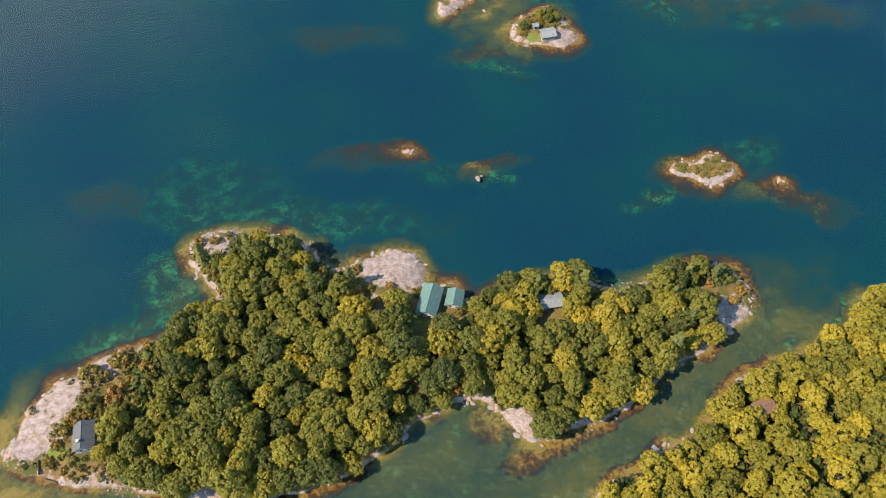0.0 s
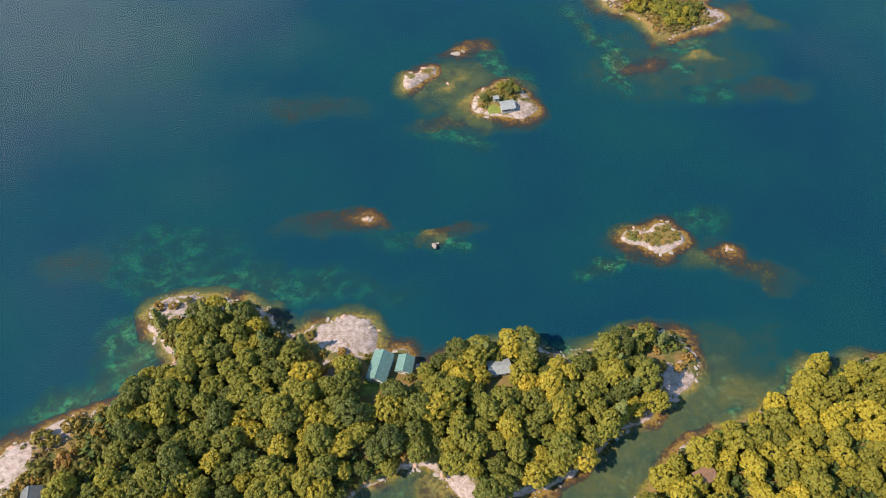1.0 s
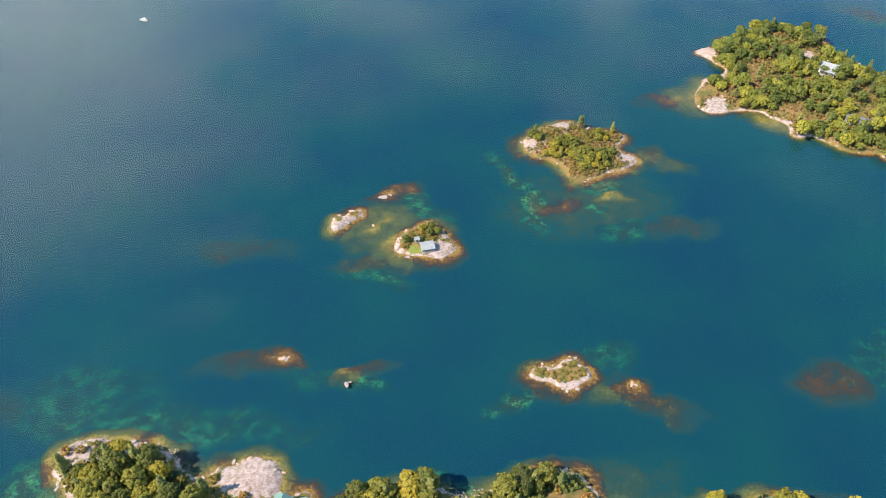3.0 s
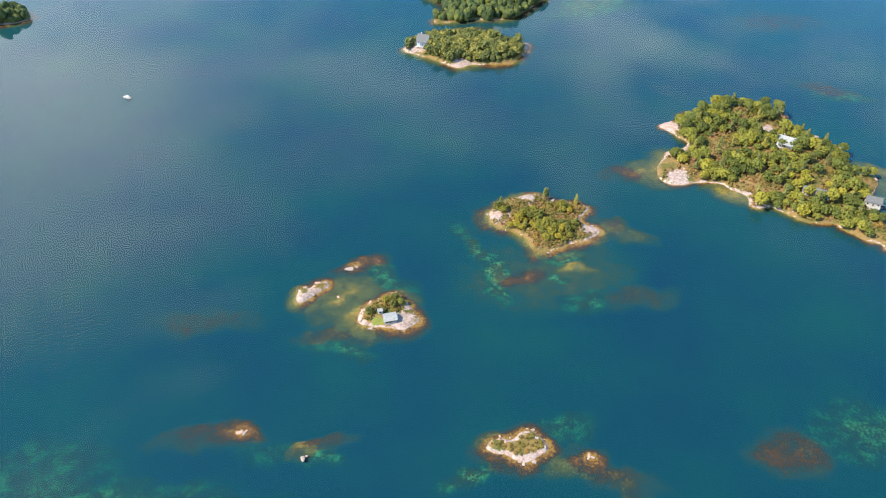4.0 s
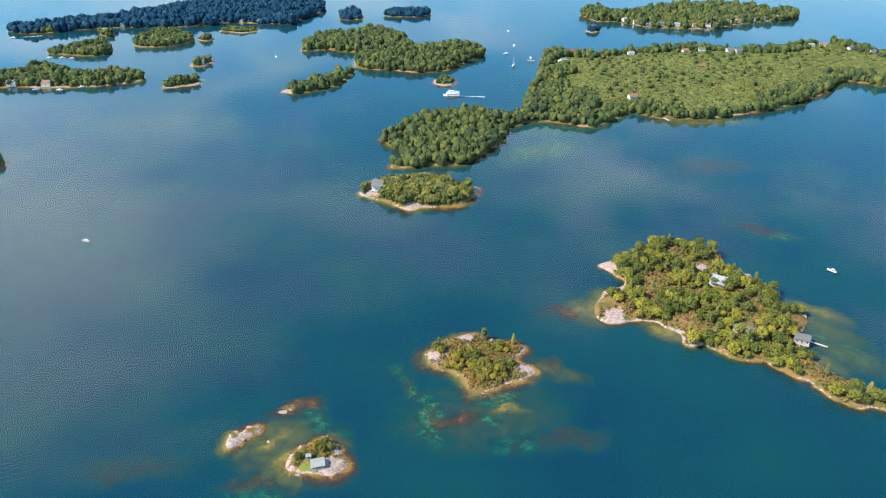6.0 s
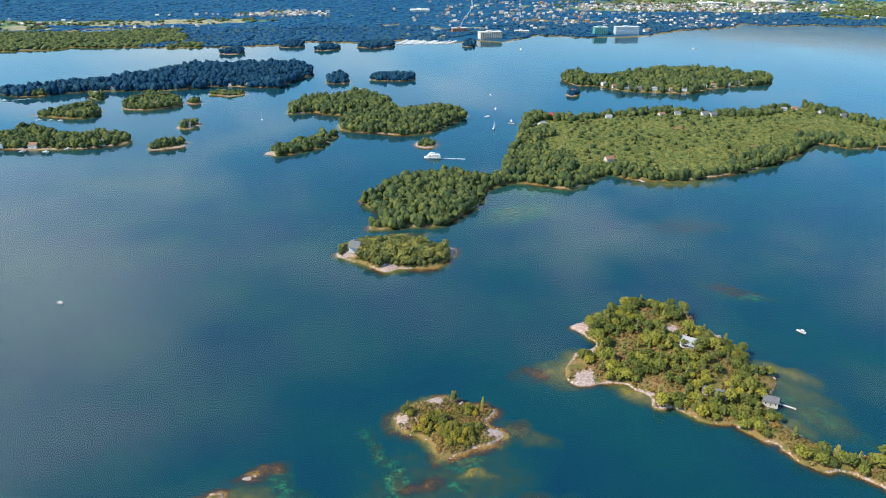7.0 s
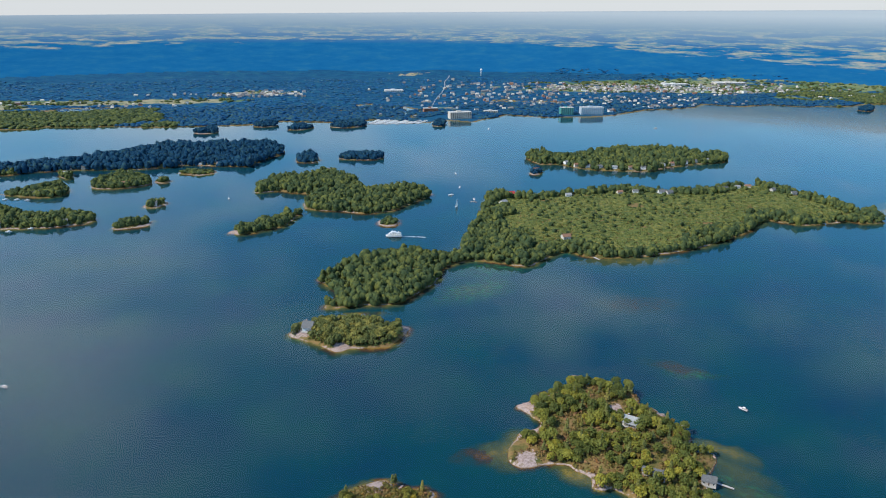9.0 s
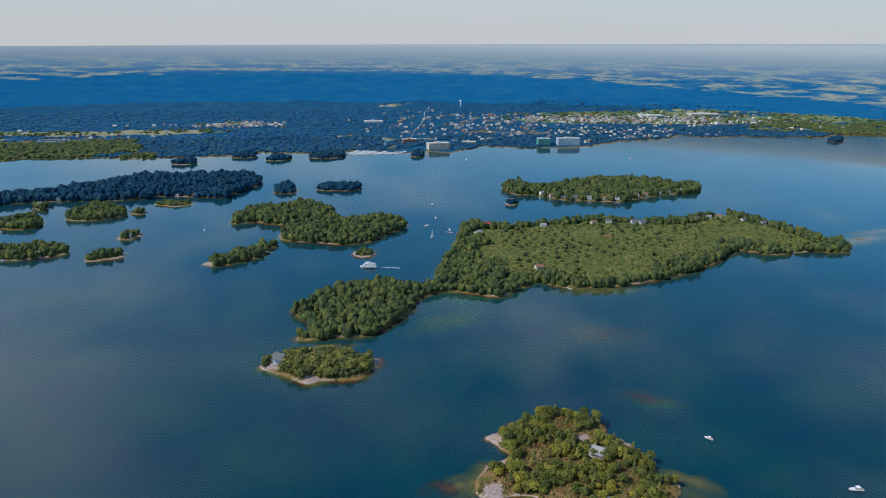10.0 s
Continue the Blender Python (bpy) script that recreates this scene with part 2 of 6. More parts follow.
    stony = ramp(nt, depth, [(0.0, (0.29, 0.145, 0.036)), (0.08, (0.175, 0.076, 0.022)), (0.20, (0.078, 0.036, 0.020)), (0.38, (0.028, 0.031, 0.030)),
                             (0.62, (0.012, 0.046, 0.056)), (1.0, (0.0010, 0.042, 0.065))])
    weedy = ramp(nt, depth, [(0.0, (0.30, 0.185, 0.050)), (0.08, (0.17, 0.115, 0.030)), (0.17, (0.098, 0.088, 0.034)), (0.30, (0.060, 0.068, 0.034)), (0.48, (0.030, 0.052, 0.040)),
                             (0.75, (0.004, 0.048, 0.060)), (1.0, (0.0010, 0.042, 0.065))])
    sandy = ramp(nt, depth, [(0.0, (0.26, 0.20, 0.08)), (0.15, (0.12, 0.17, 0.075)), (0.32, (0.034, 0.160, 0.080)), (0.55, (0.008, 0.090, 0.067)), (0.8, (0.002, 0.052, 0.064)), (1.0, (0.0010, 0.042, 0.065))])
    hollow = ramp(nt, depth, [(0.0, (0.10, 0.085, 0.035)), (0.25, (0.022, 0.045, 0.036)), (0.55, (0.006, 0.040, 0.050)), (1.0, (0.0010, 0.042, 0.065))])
    lit = calc(nt, "ADD", calc(nt, "MULTIPLY", nlong, 0.6), calc(nt, "MULTIPLY", nfine, 0.4))
    sandy = blend(nt, span(nt, lit, 0.49, 0.58), hollow, sandy)
    weedy = blend(nt, calc(nt, "MULTIPLY", span(nt, lit, 0.52, 0.60, 0.0, 0.5), span(nt, depth, 0.6, 0.25)), weedy, (0.105, 0.125, 0.070))
    stony = blend(nt, span(nt, lit, 0.55, 0.63, 0.0, 0.5), stony, weedy)
    wn_ = calc(nt, "ADD", w, calc(nt, "ADD", calc(nt, "MULTIPLY", calc(nt, "SUBTRACT", n8, 0.5), 0.7), calc(nt, "MULTIPLY", calc(nt, "SUBTRACT", nfine, 0.5), 0.6)))
    bed = blend(nt, span(nt, wn_, 0.18, 0.38), stony, weedy)
    bed = blend(nt, span(nt, wn_, 0.66, 0.84), bed, sandy)
    speck = calc(nt, "MULTIPLY", span(nt, n03, 0.60, 0.70, 0, 0.55), span(nt, real_z, -3.5, -0.4))
    bed = blend(nt, speck, bed, (0.30, 0.22, 0.14))
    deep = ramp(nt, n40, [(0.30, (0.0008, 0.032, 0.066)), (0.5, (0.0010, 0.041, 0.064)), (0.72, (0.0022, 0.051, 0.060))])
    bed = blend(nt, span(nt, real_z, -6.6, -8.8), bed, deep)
    wet = span(nt, z, -0.04, 0.06)
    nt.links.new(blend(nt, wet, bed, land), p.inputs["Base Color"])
    # the water scatters the light, so the bed is lit evenly whatever its slope
    level = node(nt, "ShaderNodeCombineXYZ", Z=1.0).outputs[0]
    if relief:
        bump(nt, p, calc(nt, "ADD", n2, calc(nt, "MULTIPLY", n03, 0.25)), 0.4, 0.4)
        even = nt.nodes.new("ShaderNodeMix")
        even.data_type = "VECTOR"
        nt.links.new(wet, even.inputs["Factor"])
        vec = [k for k in even.inputs if k.type == "VECTOR" and k.name in "AB"]
        nt.links.new(level, vec[0])
        nt.links.new(p.inputs["Normal"].links[0].from_socket, vec[1])
        level = [k for k in even.outputs if k.type == "VECTOR"][0]
    nt.links.new(level, p.inputs["Normal"])
    return m


GROUND = lake_ground()
BED = lake_ground(False)


def lake_water():
    m = bpy.data.materials.new("lake_water")
    m.use_nodes = True
    nt = m.node_tree
    nt.nodes.remove(nt.nodes["Principled BSDF"])
    clear = node(nt, "ShaderNodeBsdfTransparent", Color=(0.86, 0.97, 0.97, 1))
    shine = node(nt, "ShaderNodeBsdfGlossy", Color=(1, 1, 1, 1), Roughness=0.16)
    fres = node(nt, "ShaderNodeFresnel", IOR=1.333)
    # light wind: wavelets in patches
    waves = node(nt, "ShaderNodeTexWave", Scale=0.085, Distortion=6.0, Detail=2.0)
    mp = nt.nodes.new("ShaderNodeMapping")
    mp.inputs["Rotation"].default_value = (0, 0, radians(70))
    nt.links.new(nt.nodes.new("ShaderNodeNewGeometry").outputs["Position"], mp.inputs["Vector"])
    nt.links.new(mp.outputs["Vector"], waves.inputs["Vector"])
    where = nt.nodes.new("ShaderNodeSeparateXYZ")
    nt.links.new(nt.nodes.new("ShaderNodeNewGeometry").outputs["Position"], where.inputs[0])
    gust = span(nt, noise_at(nt, 0.009, 3), 0.54, 0.66)
    nt.links.new(span(nt, noise_at(nt, 0.0035, 3, stretch=(1.0, 0.6, 1.0)), 0.35, 0.65, 0.03, 0.12), shine.inputs["Roughness"])
    near = calc(nt, "MULTIPLY", span(nt, where.outputs["Y"], 900.0, 500.0), gust)
    h = calc(nt, "MULTIPLY", calc(nt, "MULTIPLY", waves.outputs["Fac"], near), 0.9)
    b = nt.nodes.new("ShaderNodeBump")
    b.inputs["Strength"].default_value, b.inputs["Distance"].default_value = 0.22, 0.3
    nt.links.new(h, b.inputs["Height"])
    nt.links.new(b.outputs["Normal"], shine.inputs["Normal"])
    mx = nt.nodes.new("ShaderNodeMixShader")
    nt.links.new(fres.outputs[0], mx.inputs[0])
    nt.links.new(clear.outputs[0], mx.inputs[1])
    nt.links.new(shine.outputs[0], mx.inputs[2])
    nt.links.new(mx.outputs[0], nt.nodes["Material Output"].inputs["Surface"])
    return m


WATER = lake_water()


def mainland_ground():
    """Fields, scrub and woodland floor of the far shore, the woodland tinted blue for haze."""
    m, nt, p = material("mainland_ground", 0.95, 0, 0.1)
    field_a = nt.nodes.new("ShaderNodeAttribute")
    field_a.attribute_name = "field"
    pos = nt.nodes.new("ShaderNodeNewGeometry").outputs["Position"]
    vor = node(nt, "ShaderNodeTexVoronoi", Scale=0.0065)
    mp = nt.nodes.new("ShaderNodeMapping")
    mp.inputs["Scale"].default_value = (0.55, 1.0, 0.0)
    nt.links.new(pos, mp.inputs["Vector"])
    nt.links.new(mp.outputs["Vector"], vor.inputs["Vector"])
    sep = nt.nodes.new("ShaderNodeSeparateXYZ")
    nt.links.new(vor.outputs["Color"], sep.inputs[0])
    crop = ramp(nt, sep.outputs["X"], [(0.0, (0.08, 0.12, 0.05)), (0.35, (0.13, 0.16, 0.065)), (0.6, (0.20, 0.20, 0.10)), (0.85, (0.30, 0.25, 0.16)), (1.0, (0.10, 0.14, 0.06))])
    crop = blend(nt, span(nt, noise_at(nt, 0.035, 4, 0.7), 0.48, 0.60, 0.0, 0.8), crop, (0.055, 0.11, 0.06))
    n = noise_at(nt, 0.02, 6, 0.75)
    # woodland base colour carries the blue of haze and cloud shade
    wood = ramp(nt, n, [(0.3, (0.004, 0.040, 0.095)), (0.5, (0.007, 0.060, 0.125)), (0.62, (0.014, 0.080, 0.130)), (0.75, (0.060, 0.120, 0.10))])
    k = calc(nt, "ADD", field_a.outputs["Fac"], calc(nt, "MULTIPLY", calc(nt, "SUBTRACT", noise_at(nt, 0.012, 4, 0.7), 0.5), 2.2))
    nt.links.new(blend(nt, span(nt, k, 0.45, 0.55), wood, crop), p.inputs["Base Color"])
    bump(nt, p, noise_at(nt, 0.06, 3), 0.7, 4.0)
    return m


MAINLAND = mainland_ground()


def distance():
    """The plain behind everything: forest painted haze-blue, pale fields in long thin strips, and bluish haze painted
    over the last of it.
    """
    m, nt, p = material("distance", 1.0, 0, 0.0)
    pos = nt.nodes.new("ShaderNodeNewGeometry").outputs["Position"]
    xyz = nt.nodes.new("ShaderNodeSeparateXYZ")
    nt.links.new(pos, xyz.inputs[0])
    up, across = xyz.outputs["Z"], xyz.outputs["X"]
    strips = noise_at(nt, 1.0, 6, 0.62, stretch=(0.0055, 0.0055, 0.075))
    plots = noise_at(nt, 1.0, 5, 0.7, stretch=(0.018, 0.018, 0.20))
    tone = noise_at(nt, 1.0, 6, 0.7, stretch=(0.010, 0.010, 0.06))
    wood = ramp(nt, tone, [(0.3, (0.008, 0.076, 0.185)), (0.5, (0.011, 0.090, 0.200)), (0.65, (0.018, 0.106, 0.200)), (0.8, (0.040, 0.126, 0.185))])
    plain_c = ramp(nt, plots, [(0.30, (0.05, 0.14, 0.20)), (0.46, (0.10, 0.17, 0.19)), (0.56, (0.23, 0.235, 0.20)), (0.70, (0.31, 0.28, 0.225))])
    # farmland begins farther off in the middle than on both sides
    start = calc(nt, "SUBTRACT", 140.0, calc(nt, "MULTIPLY", calc(nt, "POWER", calc(nt, "ABSOLUTE", across), 2.0), 0.0000165))
    amount = calc(nt, "ADD", strips, span(nt, calc(nt, "SUBTRACT", up, start), -22.0, 14.0, -0.34, 0.03))
    c = blend(nt, span(nt, amount, 0.50, 0.57), wood, plain_c)
    # aerial haze mixed into the base colour, denser and paler with height
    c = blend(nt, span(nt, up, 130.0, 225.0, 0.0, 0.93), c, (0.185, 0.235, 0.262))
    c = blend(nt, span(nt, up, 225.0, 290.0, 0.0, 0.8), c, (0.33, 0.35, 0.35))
    nt.links.new(c, p.inputs["Base Color"])
    return m


DISTANCE = distance()
WHITE = plain("white_paint", (0.62, 0.61, 0.58), 0.6, vary=0.08)
CREAM = plain("cream_siding", (0.50, 0.45, 0.38), 0.7, vary=0.1)
GREEN_ROOF = ribbed("green_sheet_roof", (0.12, 0.205, 0.18), 0.45, 0.5)
GREY_ROOF = ribbed("grey_shingles", (0.125, 0.125, 0.125), 0.3, 0.85)
PALE_ROOF = ribbed("pale_sheet_roof", (0.27, 0.27, 0.265), 0.5, 0.45)
BROWN_ROOF = ribbed("brown_shingles", (0.24, 0.13, 0.08), 0.3, 0.85)
TOWN_ROOF = plain("pale_town_roof", (0.22, 0.20, 0.19), 0.8, vary=0.2, scale=0.3)
RED_ROOF = ribbed("red_roof", (0.42, 0.06, 0.05), 0.4, 0.6)
DARK_WOOD = plain("dark_stained_boards", (0.13, 0.09, 0.065), 0.8, scale=2)
GREY_WOOD = plain("weathered_planks", (0.42, 0.39, 0.36), 0.85, scale=2)
BLUE_GREY = plain("blue_grey_siding", (0.36, 0.42, 0.48), 0.7, vary=0.1)
BRICK = plain("brick_wall", (0.30, 0.15, 0.10), 0.85, vary=0.2)
ROADWAY = plain("worn_road", (0.20, 0.22, 0.24), 0.9, vary=0.2, scale=0.2)
CONCRETE = plain("concrete", (0.45, 0.43, 0.40), 0.85, vary=0.15)
STONE = plain("granite_boulder", (0.31, 0.245, 0.21), 0.85, vary=0.3, scale=0.9)
PINK_STONE = plain("red_granite", (0.42, 0.26, 0.20), 0.85, vary=0.3, scale=0.9)
GLASS = material("window_glass", 0.08, 0, 0.6)[0]
GLASS.node_tree.nodes["Principled BSDF"].inputs["Base Color"].default_value = (0.03, 0.04, 0.05, 1)
TEAL_GLASS = plain("green_glazed_front", (0.10, 0.30, 0.27), 0.2, vary=0.1, spec=0.6)
HULL = plain("white_gelcoat", (0.66, 0.66, 0.65), 0.25, vary=0.04, spec=0.5)
DARK_HULL = plain("dark_hull", (0.03, 0.035, 0.05), 0.3, vary=0.1)
SEAT = plain("tan_vinyl", (0.38, 0.28, 0.20), 0.6)
METAL = plain("galvanised_metal", (0.5, 0.5, 0.5), 0.35, 0.9, 0.1)
CANVAS = plain("sail_cloth", (0.82, 0.81, 0.78), 0.8, vary=0.05)
FOAM = plain("wake_foam", (0.72, 0.76, 0.78), 0.7, vary=0.15)
GRASS = plain("mown_grass", (0.15, 0.165, 0.032), 0.9, vary=0.3, scale=0.8)

# ---- plan ----
# Shorelines in plan, metres (x, y)
SHORE_MAIN = [[-154, 64], [-152, 73], [-148, 84], [-142, 93], [-129, 102], [-109, 108], [-101, 116], [-90, 128], [-96, 136], [-104, 143], [-103, 154], [-92, 157], [-77, 157], [-57, 152], [-48, 143], [-40, 139], [-31, 146], [-16, 147], [-8, 139], [-6, 130], [4, 132], [8, 125], [19, 129], [31, 131], [43, 135], [54, 136], [62, 130], [76, 132], [93, 138], [107, 141], [118, 138], [122, 123], [112, 111], [98, 104], [85, 97], [71, 84], [47, 74], [30, 69], [24, 75], [13, 85], [-5, 79], [-19, 68], [-44, 54], [-74, 49], [-102, 54], [-132, 56]]
SHORE_EAST = [[52, 47], [71, 60], [79, 66], [90, 71], [100, 83], [115, 94], [131, 102], [154, 112], [163, 123], [174, 124], [195, 126], [212, 123], [232, 117], [231, 85], [204, 28], [110, 20]]
SHORE_ISLET = [[100, 189], [103, 193], [108, 193], [112, 192], [117, 196], [123, 197], [127, 193], [129, 188], [125, 185], [118, 181], [111, 183], [103, 186]]
SHORE_CABIN = [[37, 270], [35, 276], [38, 282], [44, 289], [52, 294], [59, 291], [64, 282], [68, 273], [65, 268], [58, 265], [49, 267], [43, 267]]
SHORE_ROCK = [[-2, 292], [-1, 298], [5, 300], [13, 305], [15, 301], [9, 295], [4, 290], [0, 288]]
SHORE_GROVE = [[115, 362], [116, 373], [127, 382], [141, 390], [153, 386], [164, 380], [177, 378], [179, 373], [173, 362], [177, 356], [183, 352], [183, 347], [174, 340], [162, 335], [149, 330], [141, 331], [137, 341], [129, 350], [120, 356]]
SHORE_LONG = [[256, 481], [270, 488], [293, 502], [309, 516], [323, 515], [347, 508], [360, 496], [360, 479], [372, 463], [377, 446], [381, 434], [377, 414], [389, 405], [386, 393], [373, 378], [368, 364], [374, 345], [382, 332], [383, 321], [395, 317], [430, 319], [452, 294], [424, 273], [393, 299], [386, 305], [372, 305], [361, 316], [356, 331], [341, 345], [337, 354], [319, 356], [302, 371], [291, 373], [290, 388], [270, 402], [247, 399], [239, 412], [249, 439], [270, 451], [267, 465]]
SHORE_WOODED = [[54, 626], [61, 642], [71, 650], [88, 655], [111, 657], [134, 653], [153, 644], [172, 638], [165, 620], [157, 603], [139, 594], [118, 596], [102, 590], [86, 604], [72, 614]]
SHORE_GREAT = [[68, 777], [76, 791], [89, 809], [101, 834], [129, 859], [166, 869], [211, 870], [241, 859], [256, 899], [276, 971], [297, 1035], [318, 1138], [346, 1196], [375, 1159], [459, 1171], [572, 1199], [672, 1181], [833, 1223], [875, 1175], [911, 1090], [919, 1031], [936, 1031], [929, 985], [889, 975], [869, 988], [792, 971], [742, 999], [687, 945], [586, 877], [485, 843], [422, 842], [393, 868], [352, 836], [325, 814], [265, 837], [219, 811], [210, 772], [165, 706], [121, 699], [82, 694], [96, 733]]
SHORE_COTTAGE = [[460, 1495], [468, 1518], [506, 1543], [534, 1493], [606, 1522], [702, 1575], [798, 1572], [870, 1512], [911, 1498], [886, 1446], [805, 1419], [730, 1388], [682, 1357], [612, 1366], [557, 1385], [514, 1432], [477, 1434]]
SHORE_HILLY = [[-79, 1214], [-81, 1249], [-56, 1314], [-5, 1331], [24, 1361], [58, 1349], [94, 1283], [109, 1223], [148, 1229], [199, 1227], [230, 1189], [196, 1137], [158, 1083], [113, 1069], [76, 1084], [49, 1089], [20, 1101], [13, 1137], [28, 1185], [-1, 1202], [-43, 1220]]
SHORE_ARM = [[-78, 976], [-69, 994], [-38, 1024], [-2, 1073], [17, 1076], [13, 1072], [0, 1017], [-17, 995], [-46, 974], [-64, 967]]
SHORE_DOT = [[138, 1014], [146, 1035], [167, 1031], [166, 1007], [150, 996]]
SHORE_DARK = [[-601, 1363], [-552, 1390], [-456, 1411], [-359, 1411], [-299, 1430], [-260, 1450], [-202, 1441], [-133, 1438], [-123, 1477], [-86, 1561], [-91, 1618], [-137, 1675], [-266, 1668], [-363, 1649], [-407, 1591], [-490, 1499], [-577, 1446], [-659, 1402]]
SHORE_S1 = [[-380, 1263], [-388, 1316], [-374, 1362], [-345, 1370], [-306, 1330], [-283, 1293], [-301, 1267], [-343, 1249]]
SHORE_S1B = [[-280, 1301], [-275, 1319], [-251, 1309], [-264, 1292]]
SHORE_S2 = [[-257, 1376], [-236, 1400], [-197, 1399], [-187, 1373], [-214, 1354]]
SHORE_S3 = [[-245, 1123], [-243, 1147], [-223, 1157], [-215, 1149], [-219, 1129], [-231, 1116]]
SHORE_S4 = [[-252, 1006], [-250, 1029], [-233, 1040], [-212, 1035], [-207, 1044], [-207, 1018], [-222, 1007], [-240, 1000]]
SHORE_S5 = [[-537, 985], [-554, 1047], [-505, 1077], [-479, 1128], [-405, 1081], [-339, 1087], [-310, 1074], [-296, 1040], [-338, 1017], [-407, 1008], [-457, 1013], [-502, 1006]]
SHORE_S6 = [[-521, 1221], [-504, 1221], [-480, 1253], [-452, 1279], [-420, 1260], [-405, 1222], [-419, 1194], [-457, 1196]]
SHORE_S7 = [[-475, 1357], [-472, 1379], [-457, 1371], [-449, 1332]]
SHORE_S8 = [[-623, 1386], [-609, 1399], [-568, 1392], [-567, 1374], [-594, 1365]]
SHORE_M1 = [[-43, 1486], [-37, 1547], [-13, 1558], [5, 1508], [2, 1472], [-28, 1467]]
SHORE_M2 = [[49, 1506], [68, 1555], [100, 1554], [142, 1546], [135, 1502], [96, 1492]]
SHORE_N1 = [[-347, 1857], [-333, 1910], [-303, 1910], [-293, 1855], [-322, 1838]]
SHORE_N2 = [[-212, 1955], [-202, 2015], [-166, 2015], [-155, 1963], [-183, 1945]]
SHORE_N3 = [[-114, 1905], [-94, 1962], [-48, 1941], [-78, 1894]]
SHORE_N4 = [[-3, 1950], [19, 2021], [74, 2041], [93, 1978], [48, 1929]]
SHORE_N5 = [[1734, 2262], [1809, 2334], [1831, 2319], [1756, 2233]]
SHORE_N6 = [[279, 1963], [302, 2036], [320, 2014], [307, 1952]]
SHORE_W0 = [[-335, 719], [-339, 707], [-353, 700], [-387, 700], [-400, 726], [-370, 738], [-348, 734]]
SHORE_D2 = [[436, 1348], [453, 1373], [464, 1357], [445, 1332]]
SHORE_MAINLAND = [[-1881, 1822], [-1181, 1872], [-795, 1905], [-759, 1950], [-632, 1956], [-481, 1943], [-382, 1959], [-236, 1985], [-166, 2036], [11, 2021], [123, 2084], [270, 2005], [314, 2047], [404, 2023], [526, 2160], [641, 2109], [766, 2107], [870, 2154], [999, 2257], [1184, 2325], [1271, 2431], [1361, 2353], [1489, 2398], [1611, 2351], [1738, 2350], [1921, 2427], [2048, 2394], [2769, 2357], [4139, 2296]]

# ---- building helpers ----
def fbm(x, y, size, octaves=4, seed=0):
    """Smooth value noise, about -1 to 1, with features of that size in metres."""
    total, amp, norm = np.zeros(np.shape(x)), 1.0, 0.0
    for o in range(octaves):
        u, v = np.asarray(x) / size * 2**o + 17.3 * seed, np.asarray(y) / size * 2**o + 9.1 * seed
        iu, iv = np.floor(u), np.floor(v)
        fu, fv = u - iu, v - iv
        fu, fv = fu * fu * (3 - 2 * fu), fv * fv * (3 - 2 * fv)

        def corner(a, b):
            s = np.sin(a * 127.1 + b * 311.7 + seed * 74.7 + o * 13.9) * 43758.5453
            return (s - np.floor(s)) * 2 - 1

        low = corner(iu, iv) * (1 - fu) + corner(iu + 1, iv) * fu
        high = corner(iu, iv + 1) * (1 - fu) + corner(iu + 1, iv + 1) * fu
        total, norm, amp = total + amp * (low * (1 - fv) + high * fv), norm + amp, amp * 0.5
    return total / norm * 1.6


def rounded(points, steps=5):
    """A closed smooth line through the corners of an outline."""
    p = np.array(points, float)
    a, b, c, d = np.roll(p, 1, 0), p, np.roll(p, -1, 0), np.roll(p, -2, 0)
    rows = []
    for s in np.arange(steps) / steps:
        rows.append(0.5 * (2 * b + (c - a) * s + (2 * a - 5 * b + 4 * c - d) * s**2 + (3 * b - a - 3 * c + d) * s**3))
    return np.stack(rows, 1).reshape(-1, 2)


def inside_by(line, x, y):
    """Signed distance to a closed line: positive inside."""
    x, y = np.asarray(x, float), np.asarray(y, float)
    best, odd = np.full(x.shape, 1e9), np.zeros(x.shape, bool)
    for (ax, ay), (bx, by) in zip(line, np.roll(line, -1, 0)):
        dx, dy = bx - ax, by - ay
        t = np.clip(((x - ax) * dx + (y - ay) * dy) / (dx * dx + dy * dy + 1e-9), 0, 1)
        best = np.minimum(best, (x - ax - t * dx) ** 2 + (y - ay - t * dy) ** 2)
        if ay != by:
            odd ^= ((ay > y) != (by > y)) & (x < ax + (y - ay) / (by - ay) * dx)
    return np.where(odd, 1, -1) * np.sqrt(best)


def mesh_of(name, verts, quads, mat, attrs=None, smooth=True):
    """A mesh from arrays of places and of four-cornered faces."""
    verts, quads = np.asarray(verts, np.float32), np.asarray(quads, np.int32)
    me = bpy.data.meshes.new(name)
    me.vertices.add(len(verts))
    me.vertices.foreach_set("co", verts.ravel())
    me.loops.add(quads.size)
    me.loops.foreach_set("vertex_index", quads.ravel())
    me.polygons.add(len(quads))
    me.polygons.foreach_set("loop_start", np.arange(0, quads.size, quads.shape[1], dtype=np.int32))
    me.polygons.foreach_set("use_smooth", np.full(len(quads), smooth))
    for key, values in (attrs or {}).items():
        me.attributes.new(key, "FLOAT", "POINT").data.foreach_set("value", np.asarray(values, np.float32))
    me.materials.append(mat)
    me.update(calc_edges=True)
    return me


